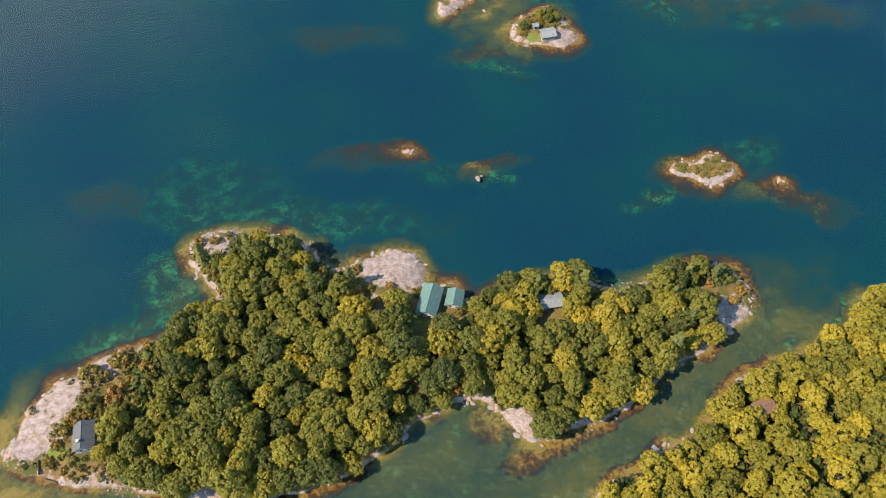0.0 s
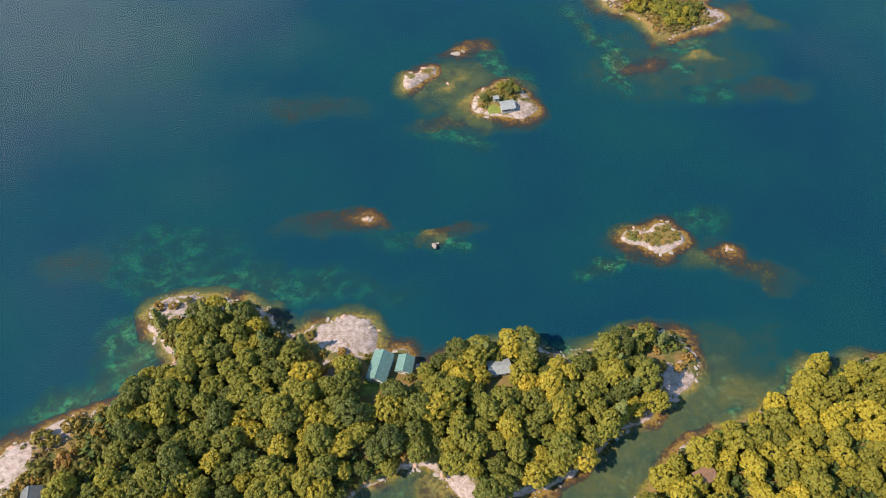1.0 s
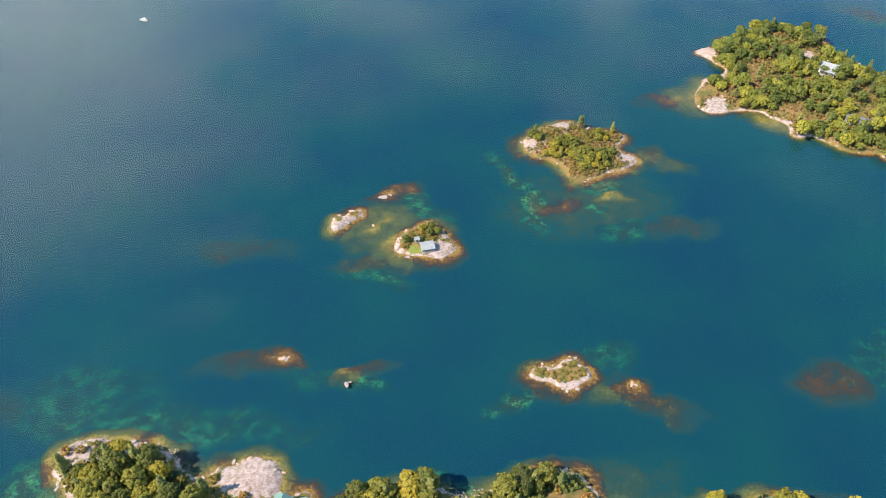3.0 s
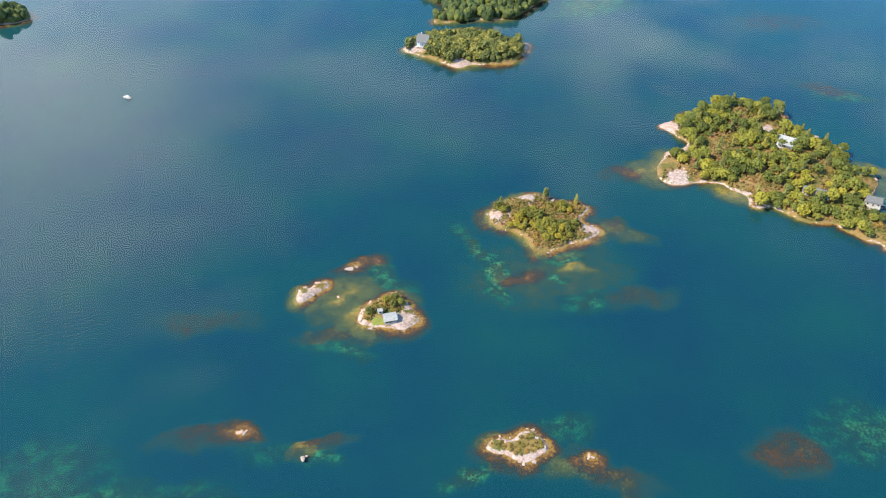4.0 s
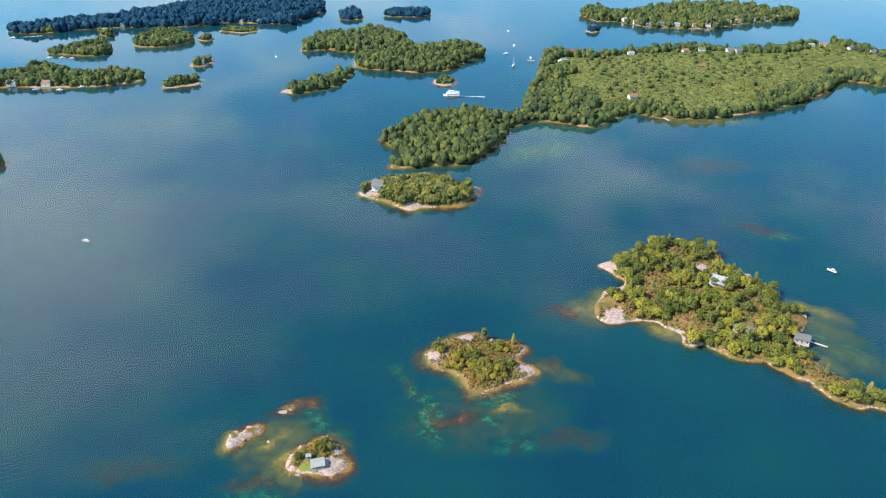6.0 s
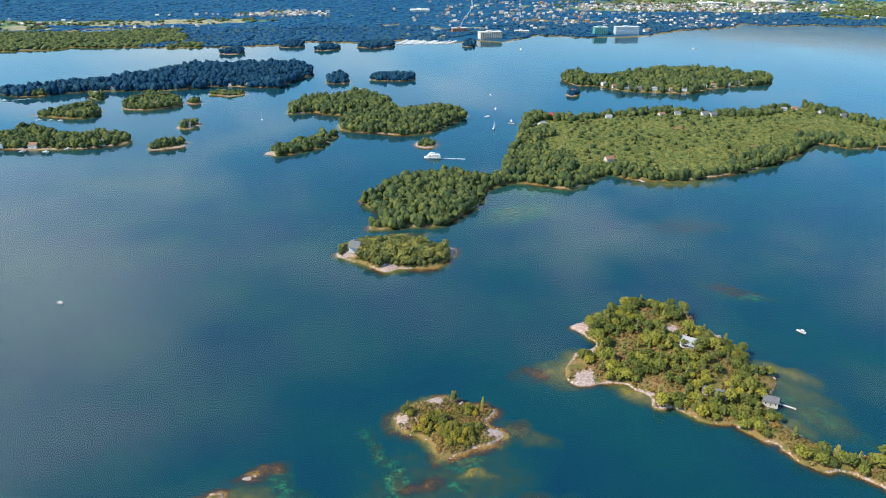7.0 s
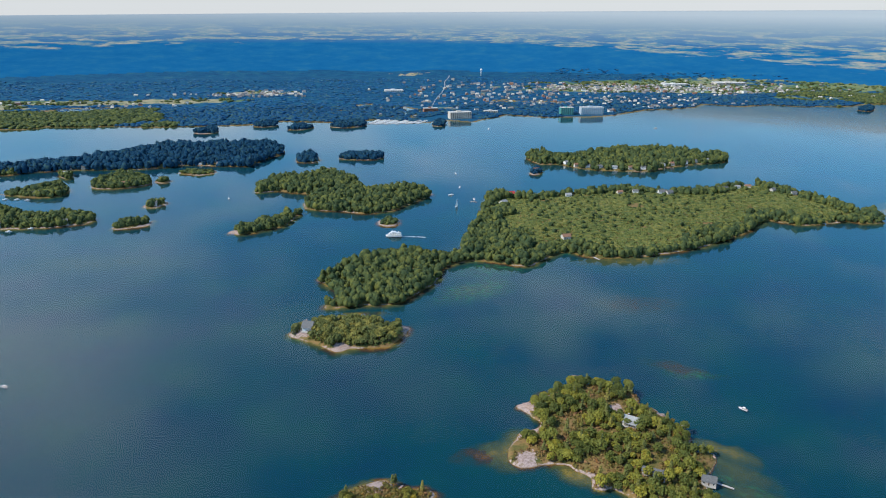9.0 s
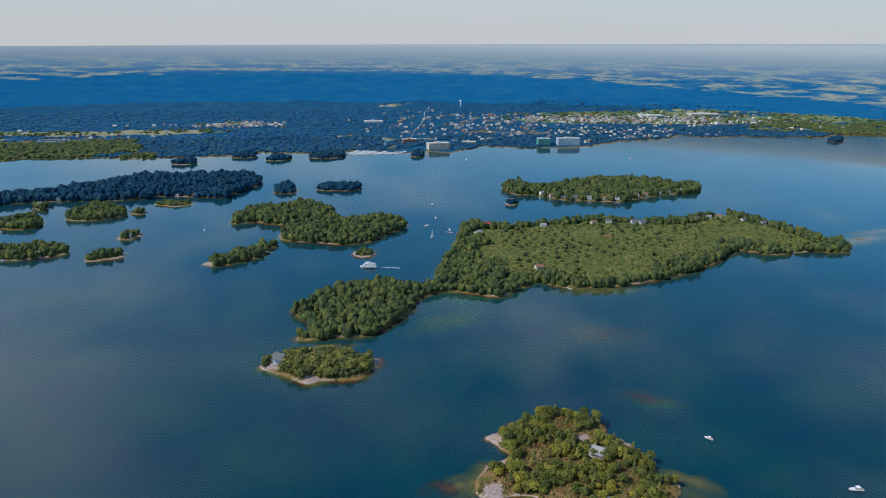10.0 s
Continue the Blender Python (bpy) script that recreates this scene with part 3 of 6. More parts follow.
class Shape:
    """Collects boxes, prisms and tubes for one mesh."""

    def __init__(self):
        self.v, self.f = [], []

    def add(self, verts, faces):
        n = len(self.v)
        self.v += [tuple(p) for p in verts]
        self.f += [tuple(n + i for i in f) for f in faces]
        return self

    def box(self, x0, y0, z0, x1, y1, z1):
        v = [(x, y, z) for z in (z0, z1) for x, y in ((x0, y0), (x1, y0), (x1, y1), (x0, y1))]
        return self.add(v, [(3, 2, 1, 0), (4, 5, 6, 7), (0, 1, 5, 4), (1, 2, 6, 5), (2, 3, 7, 6), (3, 0, 4, 7)])

    def prism(self, profile, x0, x1):
        """A profile of (y, z), counter-clockwise seen from +x, drawn out along x."""
        n = len(profile)
        v = [(x, y, z) for x in (x0, x1) for y, z in profile]
        f = [tuple(reversed(range(n))), tuple(range(n, 2 * n))]
        return self.add(v, f + [(i, (i + 1) % n, n + (i + 1) % n, n + i) for i in range(n)])

    def loft(self, rings):
        """Rings of equally many places, joined and capped."""
        n = len(rings[0])
        f = [tuple(reversed(range(n))), tuple(range(n * (len(rings) - 1), n * len(rings)))]
        for r in range(len(rings) - 1):
            f += [(r * n + i, r * n + (i + 1) % n, (r + 1) * n + (i + 1) % n, (r + 1) * n + i) for i in range(n)]
        return self.add([p for ring in rings for p in ring], f)

    def tube(self, a, b, ra, rb, n=6):
        a, b = Vector(a), Vector(b)
        q = (b - a).to_track_quat("Z", "Y")
        ring = [Vector((math.cos(2 * math.pi * i / n), math.sin(2 * math.pi * i / n), 0)) for i in range(n)]
        return self.loft([[a + q @ (p * ra) for p in ring], [b + q @ (p * rb) for p in ring]])

    def mesh(self, name, mat, smooth=False):
        me = bpy.data.meshes.new(name)
        me.from_pydata(self.v, [], self.f)
        for p in me.polygons:
            p.use_smooth = smooth
        me.materials.append(mat)
        return me


def thing(name, m, label, category, group="", kind=""):
    ob = new(name)
    ob.empty_display_size = 0.3
    ob.matrix_basis = m
    return tagged(ob, label, category, group, kind)


def part(name, shape, mat, parent, label="", smooth=False):
    ob = new(name, shape.mesh(name, mat, smooth) if isinstance(shape, Shape) else shape)
    ob.parent = parent
    return tagged(ob, label)


# ---- lake bed and mainland: one sheet to the horizon ----
# x, y, half-length, half-width, turn, top of the shoal, how weedy
SHOALS = [
    # off the wooded island
    (-17, 200, 9, 5, 5, -0.5, 0.0), (-36, 198, 20, 6, 0, -3.6, 0.0),
    (17, 189, 8, 4.5, 10, -0.5, 0.35), (27, 196, 10, 5, 20, -2.4, 0.0), (24, 186, 9, 3, 10, -3.4, 1.0), (2, 190, 16, 5, 0, -5.6, 0.9),
    (114, 189, 15, 9, 0, -1.4, 0.05), (146, 183, 9, 7, 0, -0.6, 0.1), (152, 174, 20, 6, -25, -3.0, 0.15), (138, 180, 16, 6, -20, -2.8, 0.4), (90, 178, 12, 4.5, 15, -3.0, 1.0),
    (137, 200, 14, 7, 20, -4.6, 0.9),
    # round the cabin islet
    (23, 294, 22, 16, 10, -1.7, 0.42), (24, 289, 15, 4.5, 25, -0.8, 0.5), (37, 275, 11, 11, 20, -0.4, 0.5), (54, 292, 12, 6, 0, -0.5, 0.35),
    (32, 322, 15, 7, 12, -1.2, 0.0), (10, 297, 14, 9, 15, -1.5, 0.4), (26, 265, 21, 7, 5, -2.9, 0.2), (25, 252, 17, 5, -5, -3.8, 1.0), (52, 304, 16, 7, -30, -3.4, 1.0), (46, 314, 14, 6, -40, -3.6, 0.9),
    # round the grove islet
    (137, 331, 4.5, 10, 12, -0.7, 0.1), (130, 307, 15, 8, 10, -1.9, 0.1), (113, 311, 5, 13, 8, -1.9, 1.0), (117, 294, 8, 6, -30, -2.0, 1.0), (105, 336, 4.5, 13, 20, -3.0, 1.0), (98, 352, 5, 11, 20, -4.2, 1.0),
    (159, 323, 11, 8, 10, -1.7, 0.9), (163, 313, 11, 3.0, 8, -0.5, 0.5), (150, 303, 6, 2.5, 0, -2.0, 1.0), (192, 356, 11, 9, 0, -1.9, 0.3), (207, 347, 10, 8, 0, -2.9, 0.35), (195, 291, 18, 8, 5, -4.0, 0.15),
    (163, 289, 14, 8, 0, -4.0, 1.0), (145, 312, 44, 26, 10, -4.6, 0.5), (118, 366, 10, 14, 0, -1.2, 0.15),
    # bays and channel of the wooded island
    (-100, 182, 30, 14, 0, -5.0, 0.95), (-72, 168, 60, 10, -5, -4.2, 0.95), (-104, 128, 9, 20, -35, -2.4, 0.8), (-125, 113, 26, 8, 28, -2.8, 0.85), (-112, 138, 9, 13, 0, -3.4, 0.9),
    (-145, 174, 16, 8, 0, -5.2, 0.1), (-52, 276, 26, 8, 5, -4.6, 0.0), (-4, 62, 40, 26, 15, -2.5, 0.62), (-30, 60, 26, 14, 15, -2.6, 0.85), (40, 68, 20, 7, 25, -0.6, 0.2), (16, 76, 12, 7, 0, -0.8, 0.3),
    (90, 92, 62, 20, 38, -2.1, 0.55), (137, 113, 26, 8, 22, -1.5, 0.6), (66, 78, 36, 12, 32, -2.0, 0.55), (40, 50, 34, 16, 20, -1.9, 0.6), (-105, 45, 50, 9, 3, -0.7, 0.5), (-157, 70, 8, 24, 0, -0.4, 0.5), (-140, 51, 26, 9, 0, -0.3, 0.5),
    # long island and beyond
    (282, 390, 26, 9, -38, -0.4, 0.45), (238, 417, 18, 16, 10, -0.7, 0.42), (224, 416, 18, 9, 0, -1.6, 0.0), (252, 430, 16, 16, 0, -0.4, 0.45), (401, 412, 20, 8, -40, -0.9, 0.5), (398, 388, 26, 12, -50, -2.4, 0.6), (398, 360, 30, 14, -50, -2.9, 0.68),
    (374, 352, 14, 9, -40, -1.6, 0.6), (286, 494, 20, 8, 35, -1.0, 0.2), (416, 541, 26, 8, -30, -3.2, 0.1), (430, 525, 24, 5, -10, -3.0, 0.95), (725, 1008, 60, 26, 35, -0.5, 0.5), (640, 925, 50, 14, 42, -0.6, 0.5),
    (252, 738, 44, 22, 30, -2.2, 0.95), (430, 690, 44, 22, 0, -4.0, 0.05), (123, 676, 24, 7, 0, -0.2, 0.3), (242, 182, 16, 10, 0, -2.6, 0.0), (287, 192, 26, 16, 0, -4.0, 0.95),
    (990, 1045, 90, 22, 20, 0.15, 0.6), (1075, 1100, 90, 16, 15, 0.15, 0.6), (300, 820, 60, 24, 20, -2.8, 0.95), (-230, 860, 90, 30, 0, -6.0, 0.5), (470, 830, 60, 16, 0, -1.1, 0.5),
]


def bed_height(x, y):
    z, weed = -9.0 + 0 * x, 0.4 + 0 * x
    wx, wy = fbm(x, y, 15, 5, 3) * 5.5, fbm(x, y, 15, 5, 4) * 5.5
    for sx, sy, a, b, turn, top, w in SHOALS:
        reach = max(a, b) * 2.4
        near = (abs(x - sx) < reach) & (abs(y - sy) < reach)
        if not near.any():
            continue
        c, s = math.cos(radians(turn)), math.sin(radians(turn))
        dx, dy = x[near] + wx[near] - sx, y[near] + wy[near] - sy
        rho = np.hypot((dx * c + dy * s) / a, (dy * c - dx * s) / b)
        lump = top - (top + 9.0) * np.clip(rho / 1.6, 0, 1.0) ** 2.3
        lump += fbm(x[near], y[near], 7, 3, 6) * 0.5 * np.clip(1.5 - rho, 0, 1)
        up = lump > z[near]
        z[near] = np.where(up, lump, z[near])
        weed[near] = np.where(up, w, weed[near])
    return z * FLAT, weed


coast = np.array(SHORE_MAINLAND, float)


def inland(x, y):
    """How far a place lies behind the mainland's shore."""
    return y - np.interp(x, coast[:, 0], coast[:, 1]) - fbm(x, y, 90, 3, 8) * 14


def mainland_height(x, y):
    d = inland(x, y)
    z = np.where(d > 0, 1.2 * (1 - np.exp(-d / 15)) + 14 * np.clip((d - 60) / 1400, 0, 1) + np.clip(d / 300, 0, 1) * 5 * fbm(x, y, 320, 3, 9), -9 * FLAT * np.clip(-d / 26, 0, 1))
    far = np.hypot(x - 166, y + 29)
    rise = np.clip((far - 3400) / 1200, 0, 1)
    return np.where(d > 0, z * (1 - rise) + (286 + 0.0145 * (x - 166)) * rise**1.25, z)


def steps(*runs):
    out = [runs[0][0]]
    for a, b, s in runs:
        out += list(np.linspace(a, b, max(2, int(round((b - a) / s)) + 1))[1:])
    return np.array(out)


gx = steps((-4900, -3000, 145), (-3000, -2000, 45), (-2000, -420, 24), (-420, -190, 14), (-190, 300, 2.2), (300, 470, 3.2), (470, 1100, 12), (1100, 2600, 24), (2600, 3700, 45), (3700, 4900, 115))
gy = steps((-4900, -200, 420), (-200, -10, 38), (-10, 370, 2.2), (370, 560, 3.2), (560, 1120, 12), (1120, 1780, 44), (1780, 2500, 12), (2500, 4000, 25), (4000, 4640, 32), (4640, 4900, 60))
GX, GY = np.meshgrid(gx, gy)
FX, FY = GX.ravel(), GY.ravel()
bz, bw = bed_height(FX, FY)
deep = inland(FX, FY) > -30
bz = np.where(deep, np.maximum(bz, mainland_height(FX, FY)), bz)
nx = len(gx)
cells = (np.arange(len(gy) - 1)[:, None] * nx + np.arange(nx - 1)[None]).ravel()
quads = np.stack([cells, cells + 1, cells + 1 + nx, cells + nx], 1)
rim = np.hypot(FX - 166, FY + 29)
keep = (rim[quads] < 4935).all(1)
quads = quads[keep]
# fields and town lots, as (x, y, half-length, half-width, strength); the rest is wooded
FIELDS = [(-930, 2440, 330, 60, 1.0), (-560, 2470, 260, 60, 0.9), (-1250, 2330, 300, 90, 0.8), (-320, 2690, 170, 70, 0.7), (1080, 2860, 420, 140, 0.8), (1560, 2850, 420, 170, 0.9), (2300, 2900, 700, 190, 0.75), (1400, 3080, 520, 110, 0.8)]
FIELDS += [(540, 2830, 240, 170, 0.3), (360, 2330, 170, 110, 0.35), (1750, 2560, 160, 60, 0.7), (2450, 2560, 420, 60, 0.6), (250, 3400, 160, 40, 0.5), (1620, 3350, 380, 60, 0.9), (2150, 3200, 460, 60, 0.9), (1050, 3060, 330, 40, 0.6)]
fieldness = np.zeros(len(FX))
for x, y, a, b, s in FIELDS:
    fieldness = np.maximum(fieldness, s * np.exp(-(((FX - x) / a) ** 2 + ((FY - y) / b) ** 2) ** 2))
hillband = np.clip((rim - 4480) / 120, 0, 1) * (0.28 + 0.5 * fbm(FX * 0.35, FY, 120, 3, 12))
hillband = np.maximum(hillband, np.where((FX > 1500) & (rim > 4150), 0.40 + 0.4 * fbm(FX * 0.4, FY, 130, 3, 13), 0))
fieldness = np.maximum(fieldness, hillband)
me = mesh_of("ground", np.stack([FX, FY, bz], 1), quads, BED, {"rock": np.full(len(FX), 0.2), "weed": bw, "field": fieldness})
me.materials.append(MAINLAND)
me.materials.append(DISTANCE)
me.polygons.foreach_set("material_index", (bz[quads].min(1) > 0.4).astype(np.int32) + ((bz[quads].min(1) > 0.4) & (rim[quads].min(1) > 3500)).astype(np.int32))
tagged(new("ground", me), "rock and weed lake bed rising to wooded farmland", "ground", kind="structure")

s = 4930
ring = [(166 + s * math.cos(a), -29 + s * math.sin(a), 0.0) for a in np.linspace(0, 2 * math.pi, 97)[:-1]]
wm = bpy.data.meshes.new("water")
wm.from_pydata(ring, [], [tuple(range(96))])
wm.materials.append(WATER)
tagged(new("water", wm), "clear blue-green lake water with light ripples", "water", kind="structure")


# ---- islands ----
class Island:
    def __init__(self, outline, cell, top, slope, rock, name, label, bare=(), shelf=0.30, rough=2.0, seed=1, weed=0.3):
        self.line, self.top, self.slope, self.rock, self.bare, self.seed = rounded(outline), top, slope, rock, bare, seed
        self.shelf, self.rough = shelf, rough
        lo, hi = self.line.min(0) - 26, self.line.max(0) + 26
        xs, ys = np.arange(lo[0], hi[0], cell), np.arange(lo[1], hi[1], cell)
        X, Y = (a.ravel() for a in np.meshgrid(xs, ys))
        z, d, rocky = self.height(X, Y)
        n = len(xs)
        c = (np.arange(len(ys) - 1)[:, None] * n + np.arange(n - 1)[None]).ravel()
        q = np.stack([c, c + 1, c + 1 + n, c + n], 1)
        q = q[(z[q] > -9.3 * FLAT).any(1)]
        used = np.unique(q)
        back = np.zeros(len(z), np.int32)
        back[used] = np.arange(len(used))
        me = mesh_of(name, np.stack([X, Y, z], 1)[used], back[q], GROUND, {"rock": rocky[used], "weed": (np.full(len(z), weed) + 0.5 * fbm(X, Y, 25, 2, 5))[used]})
        self.ob = tagged(new(name, me), label, "island", kind="structure")

    def height(self, x, y):
        x, y = np.asarray(x, float), np.asarray(y, float)
        d = inside_by(self.line, x, y) + fbm(x, y, 9, 4, self.seed) * self.rough
        ledge = fbm(x, y, 16, 4, self.seed + 1)
        up = 0.15 + self.top * (1 - np.exp(-np.maximum(d, 0) / self.slope)) + ledge * 0.5 * np.clip(d / 4, 0, 1) + np.clip(d, 0, 1.2) * 0.35
        out = np.maximum(-d, 0)
        down = -self.shelf * out - 0.065 * out**2 + ledge * 0.25 * np.clip(out / 3, 0, 1)
        z = np.where(d > 0, up, down * FLAT)
        rocky = np.clip(1.15 - d / (self.rock * np.clip(1.0 + 1.1 * fbm(x, y, 22, 3, self.seed + 5), 0.12, 2.4)), 0, 1) * np.clip(0.62 + 0.9 * fbm(x, y, 30, 3, self.seed + 6), 0.1, 1)
        for bx, by, r in self.bare:
            rocky = np.maximum(rocky, np.clip(1.7 - np.hypot(x - bx, y - by) / r, 0, 1))
        return z, d, rocky


MAIN_BARE = [(-146, 72, 9), (-139, 85, 7), (-128, 97, 5.5), (-98, 150, 6), (-88, 151, 4), (-75, 152, 4), (-60, 148, 4), (-24, 141, 9), (-14, 138, 8), (-25, 122, 4), (-22, 115, 2.5), (26, 76, 5), (14, 82, 4), (112, 117, 7), (-80, 53, 5), (66, 129, 5)]
island_main = Island(SHORE_MAIN, 1.1, 4.0, 14, 2.0, "ground_main_island", "wooded granite island with pale rock shores", MAIN_BARE, seed=1)
island_east = Island(SHORE_EAST, 1.6, 5.0, 16, 1.4, "ground_east_island", "densely wooded island beside a narrow channel", seed=2)
island_islet = Island(SHORE_ISLET, 0.6, 1.2, 4, 1.9, "ground_islet", "low rocky islet with a green top", shelf=0.5, rough=1.4, seed=3, weed=0.0)
island_cabin = Island(SHORE_CABIN, 0.7, 1.6, 4, 3.2, "ground_cabin_islet", "rocky islet carrying a small cabin", [(60, 271, 6), (62, 283, 3)], shelf=0.4, rough=1.3, seed=4, weed=0.1)
island_rock = Island(SHORE_ROCK, 0.6, 1.7, 2.5, 8, "ground_rock_islet", "bare granite rock islet", shelf=0.4, rough=0.8, seed=5)
island_grove = Island(SHORE_GROVE, 0.9, 2.4, 8, 2.4, "ground_grove_islet", "small islet with a grove and rock rim", [(140, 384, 7), (176, 352, 6), (121, 366, 6)], shelf=0.3, seed=6, weed=0.0)
island_long = Island(SHORE_LONG, 1.5, 4.0, 16, 3.0, "ground_long_island", "long wooded island with bare rock points", [(262, 477, 8), (262, 448, 6), (250, 408, 7), (300, 508, 5), (290, 381, 4), (335, 468, 5), (352, 462, 4)], shelf=2.2, seed=7, weed=0.0)
island_wooded = Island(SHORE_WOODED, 1.6, 4.0, 12, 3.5, "ground_wooded_island", "small wooded island with a rocky shore", [(64, 630, 9), (165, 632, 7), (105, 596, 7)], seed=8)
island_great = Island(SHORE_GREAT, 4.0, 6.0, 40, 1.6, "ground_great_island", "broad wooded and marshy island", [(78, 780, 10), (90, 735, 8), (310, 1120, 8)], seed=9)
island_cottage = Island(SHORE_COTTAGE, 4.0, 5.0, 30, 1.6, "ground_cottage_island", "wooded island lined with cottages", seed=10)
island_hilly = Island(SHORE_HILLY, 4.0, 8.0, 40, 1.6, "ground_hilly_island", "wooded island with pale shore ledges", [(222, 1188, 14), (20, 1175, 8)], seed=11)
island_arm = Island(SHORE_ARM, 3.0, 4.0, 20, 2.0, "ground_arm_island", "narrow wooded island with a rock tip", [(-72, 975, 12)], seed=12)
island_dot = Island(SHORE_DOT, 2.0, 1.5, 8, 3.0, "ground_dot_islet", "tiny green islet with a rock rim", seed=13)
island_dark = Island(SHORE_DARK, 7.0, 7.0, 40, 2.0, "ground_dark_island", "long dark wooded island", seed=14)
SMALL = []
for n, outline in enumerate((SHORE_S1, SHORE_S1B, SHORE_S2, SHORE_S3, SHORE_S4, SHORE_S5, SHORE_S6, SHORE_S7, SHORE_S8, SHORE_M1, SHORE_M2, SHORE_N1, SHORE_N2, SHORE_N3, SHORE_N4, SHORE_N5, SHORE_N6, SHORE_W0, SHORE_D2)):
    SMALL.append(Island(outline, 3.0, 2.5, 12, 3.4, "ground_far_islet", "small wooded islet far across the lake", seed=20 + n))


# ---- trees ----
def leaf_cards(centres, normals, size, seed=0, loose=0.42):
    """Irregular four-cornered leaf sprays at those places, facing about those ways."""
    r = np.random.default_rng(seed)
    n = len(centres)
    nrm = normals + r.normal(0, loose, (n, 3))
    nrm /= np.linalg.norm(nrm, axis=1, keepdims=True) + 1e-9
    t = np.cross(nrm, r.normal(0, 1, (n, 3)))
    t /= np.linalg.norm(t, axis=1, keepdims=True) + 1e-9
    b = np.cross(nrm, t)
    size = np.broadcast_to(size, n)[:, None] * r.uniform(0.6, 1.3, (n, 1))
    corners = []
    for a, c in ((-1, -0.25), (0.15, -0.95), (1, 0.2), (-0.1, 1)):
        corners.append(centres + (t * (a + r.uniform(-0.25, 0.25, (n, 1))) + b * (c + r.uniform(-0.25, 0.25, (n, 1)))) * size + nrm * r.uniform(-0.2, 0.2, (n, 1)) * size)
    return np.stack(corners, 1).reshape(-1, 3), np.arange(4 * n).reshape(-1, 4)


def crown_cloud(radius, height, base, lobes, per_lobe, seed, flat=0.8):
    """Places and directions for the leaves of a domed crown made of many small rounded clumps."""
    r = np.random.default_rng(seed)
    cs, ns = [], []
    swing, lean = r.uniform(0, 6.28), r.uniform(0.08, 0.2)
    for i in range(lobes):
        up = 1 - 1.45 * (i + 0.5) / lobes
        a = i * 2.39996 + r.uniform(-0.35, 0.35)
        out = radius * math.sqrt(max(0.0, 1 - up * up)) * r.uniform(0.62, 0.88) * (1 + lean * math.sin(2 * a + swing))
        c = np.array([math.cos(a) * out, math.sin(a) * out, base + height * (0.44 + 0.46 * up * r.uniform(0.82, 1.05))])
        lr = radius * r.uniform(0.17, 0.31)
        d = r.normal(0, 1, (per_lobe, 3)) + np.array([math.cos(a) * 0.5, math.sin(a) * 0.5, 0.55])
        d /= np.linalg.norm(d, axis=1, keepdims=True)
        cs.append(c + d * lr * np.array([1, 1, flat]) * r.uniform(0.72, 1.06, (per_lobe, 1)))
        ns.append(d * 0.85 + np.array([0, 0, 0.2]))
    return np.concatenate(cs), np.concatenate(ns)


def trunk_shape(height, girth, limbs, reach, seed):
    r = random.Random(seed)
    s = Shape()
    bend = (r.uniform(-0.4, 0.4), r.uniform(-0.4, 0.4))
    mid, top = (bend[0] * 0.6, bend[1] * 0.6, height * 0.5), (bend[0], bend[1], height)
    s.tube((0, 0, -0.6), mid, girth, girth * 0.7, 7).tube(mid, top, girth * 0.7, girth * 0.25, 7)
    for i in range(limbs):
        a, z = i * 2.4 + r.uniform(-0.4, 0.4), height * r.uniform(0.42, 0.85)
        far = reach * r.uniform(0.6, 1.0)
        s.tube((bend[0] * 0.7, bend[1] * 0.7, z), (math.cos(a) * far, math.sin(a) * far, z + far * 0.7), girth * 0.35, girth * 0.1, 5)
    return s


def broadleaf(seed, radius, height, leaves, mat, label, group, name="broadleaf_tree"):
    t = thing(name, Matrix(), label, "tree", group)
    part("trunk", trunk_shape(height * 0.72, 0.2 + radius * 0.025, 6, radius * 0.7, seed), BARK, t, smooth=True)
    c, n = crown_cloud(radius, height * 0.80, height * 0.16, 48, leaves // 48, seed)
    v, q = leaf_cards(c, n, radius * 0.092 * math.sqrt(1350 / leaves), seed, 0.34)
    part("crown", mesh_of("crown", v, q, mat, smooth=False), None, t)
    return t


def pine(seed, radius, height, leaves, mat, label, group):
    t = thing("pine_tree", Matrix(), label, "tree", group)
    s = Shape().tube((0, 0, -0.6), (0, 0, height * 0.97), 0.26, 0.05, 7)
    r = np.random.default_rng(seed)
    cs, ns = [], []
    levels = 11
    for i in range(levels):
        z = height * (0.20 + 0.78 * i / levels)
        rad = radius * (1 - (i / levels) ** 1.4 * 0.86) * r.uniform(0.75, 1.1)
        for k in range(6):
            a = r.uniform(0, 2 * math.pi)
            far = rad * r.uniform(0.6, 1.0)
            s.tube((0, 0, z), (math.cos(a) * far, math.sin(a) * far, z + far * 0.12), 0.06, 0.02, 4)
            m = leaves // (levels * 6)
            u = r.uniform(0.25, 1.0, m)
            side = r.normal(0, 0.17, m) * rad
            cs.append(np.stack([math.cos(a) * far * u - math.sin(a) * side, math.sin(a) * far * u + math.cos(a) * side, z + far * 0.12 * u + r.normal(0.05, 0.18, m)], 1))
            ns.append(np.stack([math.cos(a) * 0.3 + 0 * u, math.sin(a) * 0.3 + 0 * u, 1 + 0 * u], 1))
    part("trunk", s, BARK, t, smooth=True)
    v, q = leaf_cards(np.concatenate(cs), np.concatenate(ns), 0.36, seed)
    part("crown", mesh_of("crown", v, q, mat, smooth=False), None, t)
    return t


